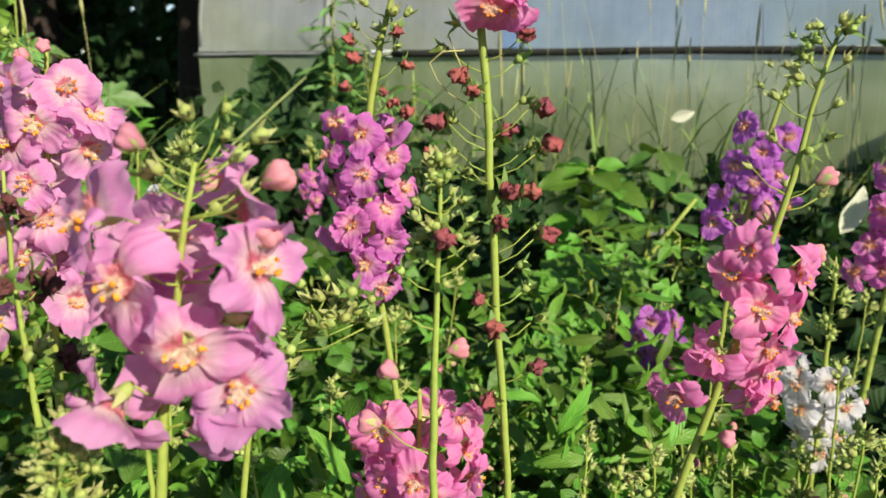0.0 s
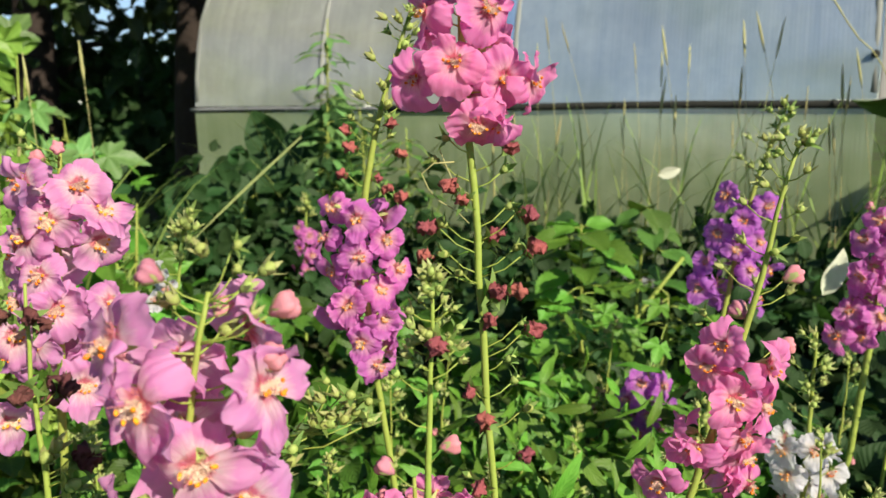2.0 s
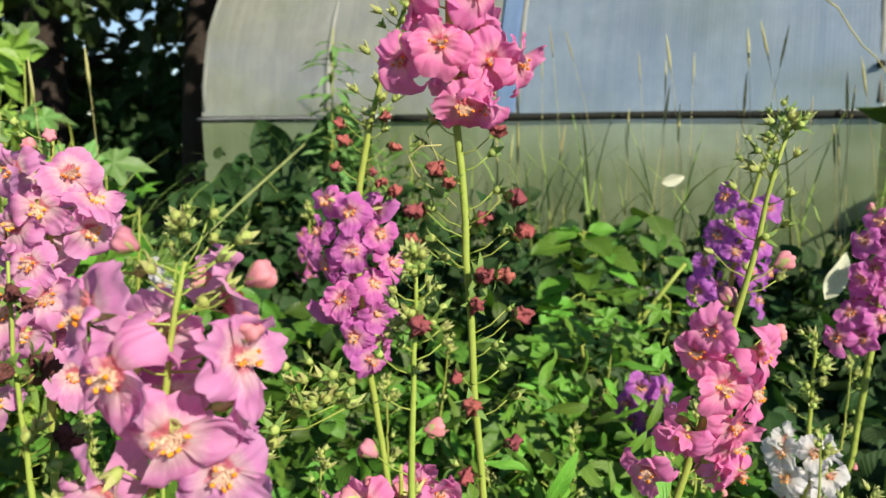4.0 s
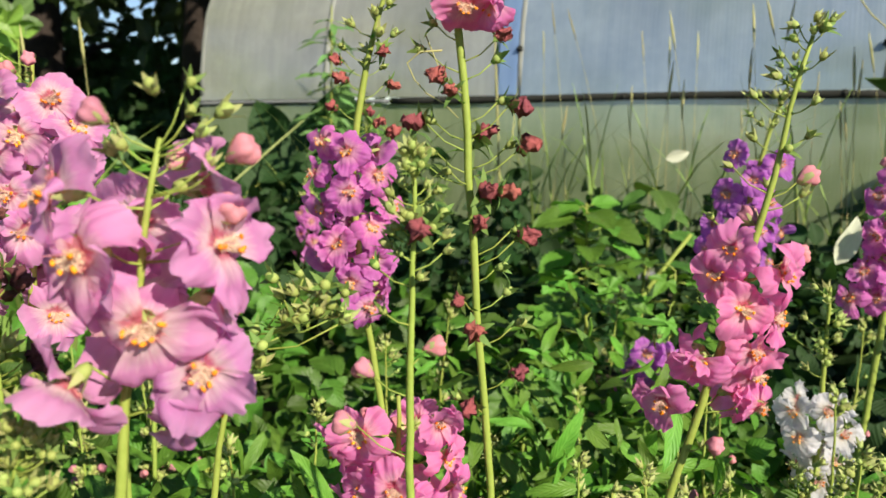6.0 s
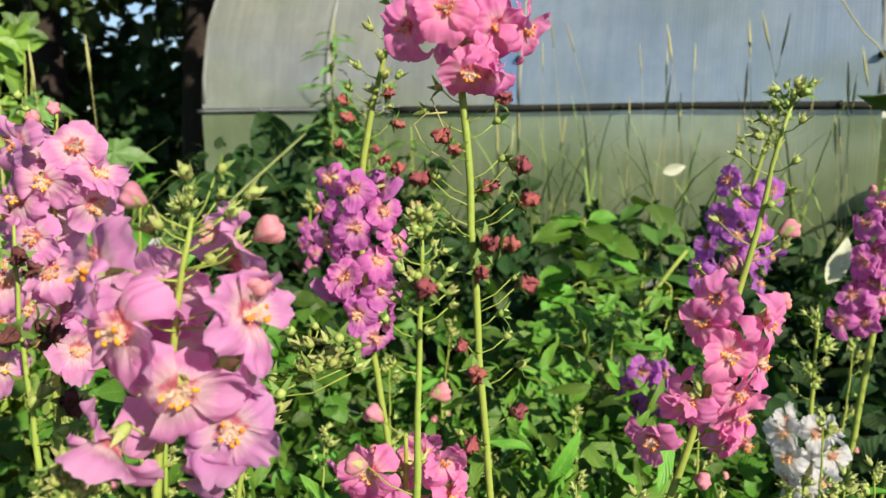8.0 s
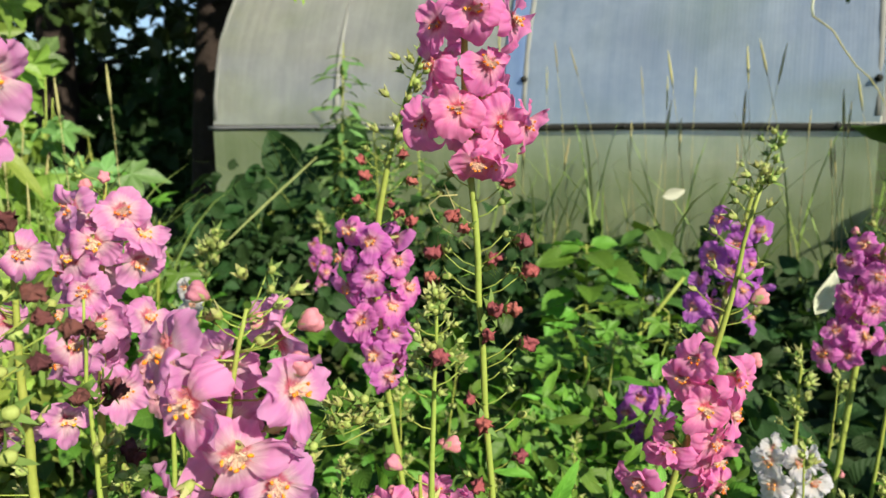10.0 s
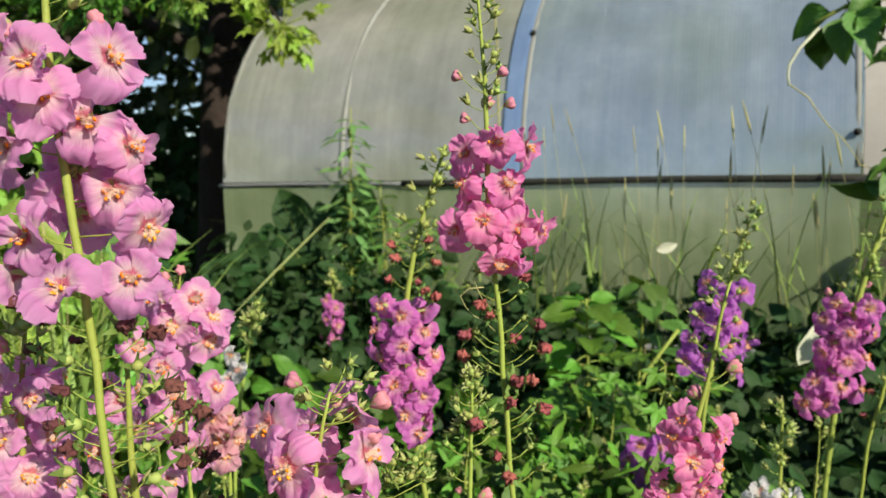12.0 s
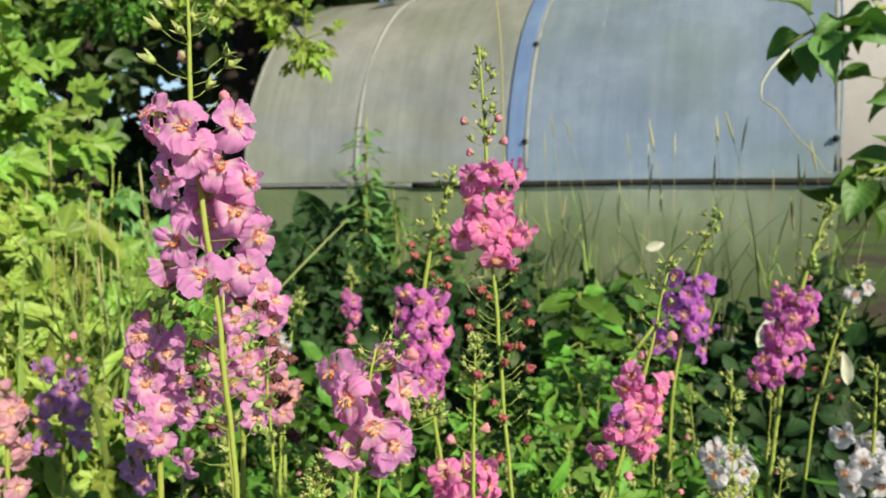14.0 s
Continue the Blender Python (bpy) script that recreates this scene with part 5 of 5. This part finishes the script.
mullein("low rose-pink mullein in bloom", "rose_pink",
        size=0.029, thick=0.0022, fill=6, seed=7,
        stem=[(-0.005, 0.338), (-0.005, 0.282)], depth=0.344,
        flowers=[(-0.015, 0.325), (-0.001, 0.303), (0.016, 0.33), (-0.013, 0.3), (0.006, 0.294), (0.023, 0.297), (-0.026, 0.318), (0.019, 0.311), (-0.021, 0.291), (-0.005, 0.288)],
        buds=[(0.0, 0.32), (-0.014, 0.328)])
mullein("withered dark mullein stalk with shrivelled flowers", "lilac_pink",
        thick=0.0015, seed=25, dead=BROWNS,
        stem=[(-0.162, 0.445), (-0.164, 0.405), (-0.161, 0.355), (-0.162, 0.306)], depth=0.304,
        withered=[(0.008, 0.434), (0.01, 0.402), (0.014, 0.399), (0.016, 0.37), (0.006, 0.394), (0.004, 0.403), (0.018, 0.366)],
        pods=[(0.009, 0.376), (0.021, 0.371), (0.004, 0.371), (0.012, 0.357)])
mullein("magenta-purple mullein spike with a budding tip", "magenta",
        size=0.029, thick=0.0024, fill=12, more=14, seed=8, pod=0.0078,
        stem=[(-0.007, 0.586), (-0.029, 0.526), (-0.041, 0.471), (-0.048, 0.42), (-0.04, 0.33), (-0.024, 0.211)], depth=0.54,
        flowers=[(-0.002, 0.441), (-0.02, 0.447), (0.017, 0.425), (-0.0, 0.415), (-0.018, 0.402), (0.011, 0.39), (-0.011, 0.379), (0.011, 0.37), (-0.004, 0.354), (0.005, 0.336), (0.023, 0.403), (-0.023, 0.425), (-0.021, 0.372)],
        withered=[(0.005, 0.467), (-0.015, 0.488), (0.019, 0.484), (0.024, 0.453), (0.014, 0.459), (-0.017, 0.470), (0.010, 0.505), (-0.020, 0.500)],
        pods=[(-0.002, 0.581), (-0.006, 0.574), (-0.012, 0.567), (0.005, 0.557), (-0.017, 0.55), (0.006, 0.536), (-0.016, 0.524), (0.014, 0.518), (-0.019, 0.509), (0.011, 0.496), (-0.018, 0.576), (0.009, 0.566)])
mullein("leaning rose-pink mullein with a green budding tip", "rose_pink",
        size=0.0275, reach=0.014, thick=0.0019, fill=2, more=2, seed=9, pod=0.0057,
        aims=[(-0.5, -0.8, 0.1), (0.45, -0.8, 0.1), (-0.1, -0.95, 0.1), (0.75, -0.5, 0.15), (-0.55, -0.75, -0.2), (0.25, -0.9, 0.0), (0.5, -0.7, -0.4), (-0.6, -0.7, -0.25), (0.5, -0.6, -0.2), (-0.7, -0.5, 0.2)],
        stem=[(0.172, 0.495), (0.165, 0.468), (0.159, 0.432), (0.151, 0.399), (0.142, 0.364), (0.133, 0.333), (0.125, 0.304), (0.117, 0.28)], depth=0.347,
        flowers=[(-0.014, 0.394), (0.008, 0.396), (-0.003, 0.381), (0.015, 0.373), (-0.011, 0.357), (0.008, 0.362), (0.023, 0.334), (-0.019, 0.337), (0.015, 0.349), (-0.011, 0.406)],
        buds=[(0.006, 0.318), (-0.003, 0.417), (0.015, 0.435), (0.022, 0.401)],
        pods=[(-0.007, 0.5), (-0.009, 0.494), (-0.012, 0.487), (0.003, 0.486), (0.002, 0.475), (-0.017, 0.471), (0.007, 0.468), (0.01, 0.454), (0.001, 0.448), (-0.013, 0.453), (-0.022, 0.441), (-0.01, 0.479), (0.014, 0.429), (-0.024, 0.419)],
        knob=[(-0.001, 0.497), (0.001, 0.499), (0.003, 0.5), (0.005, 0.501), (0.008, 0.502), (-0.0, 0.502), (0.002, 0.503), (0.005, 0.498)])
mullein("violet mullein spike with a budding tip", "violet",
        size=0.034, thick=0.0026, fill=10, more=14, seed=10, pod=0.0088,
        stem=[(0.357, 0.514), (0.335, 0.455), (0.316, 0.375), (0.297, 0.252), (0.291, 0.101)], depth=0.78,
        flowers=[(-0.027, 0.426), (-0.009, 0.401), (0.009, 0.416), (-0.008, 0.373), (0.014, 0.38), (0.009, 0.351), (0.03, 0.35), (0.025, 0.318), (-0.026, 0.389), (-0.028, 0.357), (-0.033, 0.333)],
        pods=[(-0.018, 0.511), (0.007, 0.506), (-0.026, 0.484), (-0.002, 0.475), (-0.003, 0.454), (-0.007, 0.518), (-0.002, 0.495), (-0.026, 0.464)])
mullein("magenta-purple mullein spike on a tall stalk", "magenta",
        size=0.034, thick=0.0032, fill=14, more=20, seed=11, pod=0.0094,
        stem=[(0.484, 0.537), (0.456, 0.445), (0.429, 0.331), (0.411, 0.135)], depth=0.717,
        flowers=[(-0.025, 0.409), (0.002, 0.405), (-0.009, 0.379), (0.015, 0.377), (-0.034, 0.391), (-0.005, 0.347), (-0.024, 0.356), (0.018, 0.347), (-0.006, 0.318), (-0.029, 0.322), (-0.036, 0.297), (0.016, 0.314), (-0.015, 0.299)],
        pods=[(-0.003, 0.527), (-0.01, 0.505), (0.011, 0.497), (-0.01, 0.483), (0.013, 0.468), (-0.017, 0.461), (0.013, 0.438), (-0.021, 0.428), (0.007, 0.519), (-0.012, 0.523)],
        buds=[(0.007, 0.427), (-0.035, 0.42)])
mullein("small violet mullein among the leaves", "violet",
        size=0.034, thick=0.0022, fill=5, seed=12,
        stem=[(0.247, 0.227), (0.254, 0.111)], depth=0.85,
        flowers=[(-0.012, 0.207), (0.01, 0.204), (-0.006, 0.17), (0.015, 0.176), (-0.015, 0.147), (0.007, 0.15), (-0.025, 0.184)],
        pods=[(-0.012, 0.22), (0.004, 0.224)])
mullein("white mullein in bloom with green buds above", "white",
        size=0.032, thick=0.0024, fill=6, more=8, seed=13,
        stem=[(0.324, 0.327), (0.323, 0.169)], depth=0.62,
        flowers=[(-0.022, 0.227), (-0.003, 0.231), (0.011, 0.209), (-0.018, 0.203), (0.004, 0.188), (-0.007, 0.172)],
        pods=[(-0.014, 0.328), (-0.0, 0.325), (-0.02, 0.303), (0.004, 0.306), (-0.026, 0.286), (0.006, 0.287), (0.001, 0.271), (-0.016, 0.261), (0.011, 0.303), (-0.009, 0.279)])
mullein("white mullein in bloom with green buds above", "white",
        size=0.034, thick=0.0024, fill=6, more=8, seed=14,
        stem=[(0.499, 0.336), (0.497, 0.167)], depth=0.62,
        flowers=[(-0.034, 0.203), (-0.015, 0.219), (0.0, 0.194), (-0.025, 0.186), (0.008, 0.21), (-0.038, 0.252)],
        pods=[(-0.013, 0.328), (0.001, 0.324), (-0.028, 0.293), (-0.015, 0.3), (0.003, 0.286), (-0.02, 0.272), (0.004, 0.265), (-0.014, 0.342)])
mullein("green seeding mullein stalk with a few spent flowers", "white",
        size=0.026, thick=0.0022, more=14, seed=29, pod=0.0095,
        stem=[(0.556, 0.435), (0.548, 0.407), (0.523, 0.322), (0.498, 0.224)], depth=0.78,
        flowers=[(0.008, 0.408), (-0.006, 0.398)],
        pods=[(0.001, 0.432), (0.007, 0.420), (-0.008, 0.385), (0.010, 0.375), (-0.012, 0.362), (0.008, 0.350), (-0.010, 0.335), (0.012, 0.322), (-0.008, 0.305), (0.008, 0.290)],
        withered=[(0.016, 0.300), (-0.016, 0.288), (0.018, 0.270), (-0.014, 0.258), (0.010, 0.250)])
mullein("small magenta mullein by the polytunnel", "magenta",
        size=0.036, thick=0.003, fill=6, more=6, seed=15, pod=0.014,
        stem=[(-0.274, 0.34), (-0.286, 0.058)], depth=1.66,
        flowers=[(-0.012, 0.269), (0.009, 0.251), (-0.008, 0.225), (0.014, 0.208), (-0.017, 0.191), (0.006, 0.175)],
        pods=[(-0.001, 0.331), (0.007, 0.309), (-0.01, 0.303), (0.013, 0.295)])
mullein("pale pink mullein among green buds", "pale_pink",
        size=0.026, thick=0.002, fill=5, seed=16,
        stem=[(-0.195, 0.382), (-0.198, 0.23)], depth=0.5,
        flowers=[(-0.005, 0.367), (0.006, 0.365), (-0.002, 0.348), (0.011, 0.347), (-0.012, 0.353), (0.004, 0.334)],
        buds=[(-0.01, 0.384), (-0.016, 0.378)])
mullein("pale whitish mullein with yellow-green buds", "white",
        size=0.024, thick=0.002, more=10, seed=17, pod=0.010,
        stem=[(-0.208, 0.432), (-0.234, 0.297)], depth=0.66,
        flowers=[(-0.012, 0.38), (-0.002, 0.366), (-0.01, 0.357)],
        pods=[(0.002, 0.43), (-0.002, 0.42), (0.009, 0.416), (-0.003, 0.405), (0.008, 0.402), (-0.009, 0.398), (0.003, 0.391)])
mullein("drooping mauve mullein flowers", "mauve",
        size=0.036, thick=0.0024, fill=5, seed=18,
        stem=[(-0.498, 0.38), (-0.515, 0.175)], depth=0.639,
        flowers=[(-0.023, 0.344), (-0.008, 0.311), (0.008, 0.318), (-0.027, 0.281), (0.018, 0.289), (-0.012, 0.253), (0.026, 0.254), (-0.034, 0.248)],
        buds=[(0.007, 0.382), (-0.002, 0.354), (0.019, 0.354)])
mullein("pale pink mullein at the bed edge", "pale_pink",
        size=0.034, thick=0.0024, fill=4, seed=19,
        stem=[(-0.503, 0.407), (-0.514, 0.226)], depth=0.52,
        flowers=[(0.003, 0.359), (0.013, 0.333), (0.006, 0.306), (0.002, 0.254), (0.016, 0.244)],
        pods=[(0.007, 0.406), (0.016, 0.397), (0.003, 0.385), (0.026, 0.409), (0.031, 0.384)])
mullein("low mauve mullein flowers near the ground", "mauve",
        size=0.026, thick=0.002, seed=20,
        stem=[(-0.302, 0.355), (-0.308, 0.276)], depth=0.4,
        flowers=[(-0.005, 0.314), (0.005, 0.301), (0.001, 0.331)],
        pods=[(0.011, 0.336), (0.025, 0.325)])
mullein("arching green mullein shoot with closed buds", "lilac_pink",
        thick=0.0017, more=8, seed=22, pod=0.0068,
        stem=[(-0.026, 0.392), (-0.035, 0.39), (-0.044, 0.388), (-0.055, 0.38), (-0.065, 0.369), (-0.073, 0.339), (-0.077, 0.309)], depth=0.3,
        pods=[(-0.024, 0.402), (-0.014, 0.403), (-0.022, 0.395), (-0.016, 0.397), (-0.01, 0.397), (-0.005, 0.394), (-0.001, 0.392), (0.016, 0.389), (0.025, 0.386), (0.004, 0.39), (-0.006, 0.391), (0.0, 0.386), (0.009, 0.38), (0.005, 0.377), (0.01, 0.369), (0.008, 0.361), (0.015, 0.388), (0.007, 0.388), (-0.004, 0.38)])
mullein("short green mullein shoot with crowded round buds", "lilac_pink",
        thick=0.0014, more=30, seed=27, pod=0.0050, leaves=4,
        stem=[(-0.108, 0.386), (-0.110, 0.373), (-0.114, 0.358), (-0.117, 0.345)], depth=0.228,
        pods=[(0.001, 0.38), (0.005, 0.382), (0.009, 0.38), (0.012, 0.377), (0.001, 0.375), (0.005, 0.376), (0.008, 0.374), (0.012, 0.373), (0.002, 0.372), (0.007, 0.37), (0.001, 0.362), (0.009, 0.36), (-0.0, 0.357), (0.012, 0.363), (0.006, 0.354), (0.012, 0.352)])


# ---- green budding stalks that fill the bed ----
def green_stalk(seed, h):
    rg = random.Random(seed)
    z0 = h
    stem = [(0.0, z0), (rg.uniform(-0.01, 0.01), 0.6 * z0), (rg.uniform(-0.01, 0.01), 0.3 * z0)]
    pods = [(rg.uniform(-0.016, 0.016) * (1 - 0.75 * u), z0 - 0.005 - 0.6 * z0 * (1 - u)) for u in (rg.random() for _ in range(24))]
    buds = [(rg.uniform(-0.014, 0.014), rg.uniform(0.5, 0.7) * z0) for _ in range(2)]
    return mullein("green mullein stalk full of closed buds", "rose_pink", 0.0, stem, buds=buds, pods=pods, knob=[(rg.uniform(-0.004, 0.004), z0 - rg.uniform(-0.004, 0.012)) for _ in range(7)], thick=0.0014, pod=0.0074, bud=0.008, seed=seed, leaves=7)


firsts = [green_stalk(60 + i, h) for i, h in enumerate((0.195, 0.225, 0.265))]
spots = [(rg.uniform(-0.42, 0.5), rg.uniform(0.42, 0.95)) for _ in range(28)] + [(rg.uniform(0.08, 0.34), rg.uniform(0.44, 0.60)) for _ in range(17)]
firsts[0].location, firsts[1].location, firsts[2].location = (-0.02, 0.50, 0), (0.11, 0.52, 0), (-0.13, 0.46, 0)
for i, (x, y) in enumerate(spots):
    copy_thing(firsts[i % 3], pose(x, y, 0, rg.uniform(-6, 6), rg.uniform(-6, 6), rg.uniform(0, 360)))
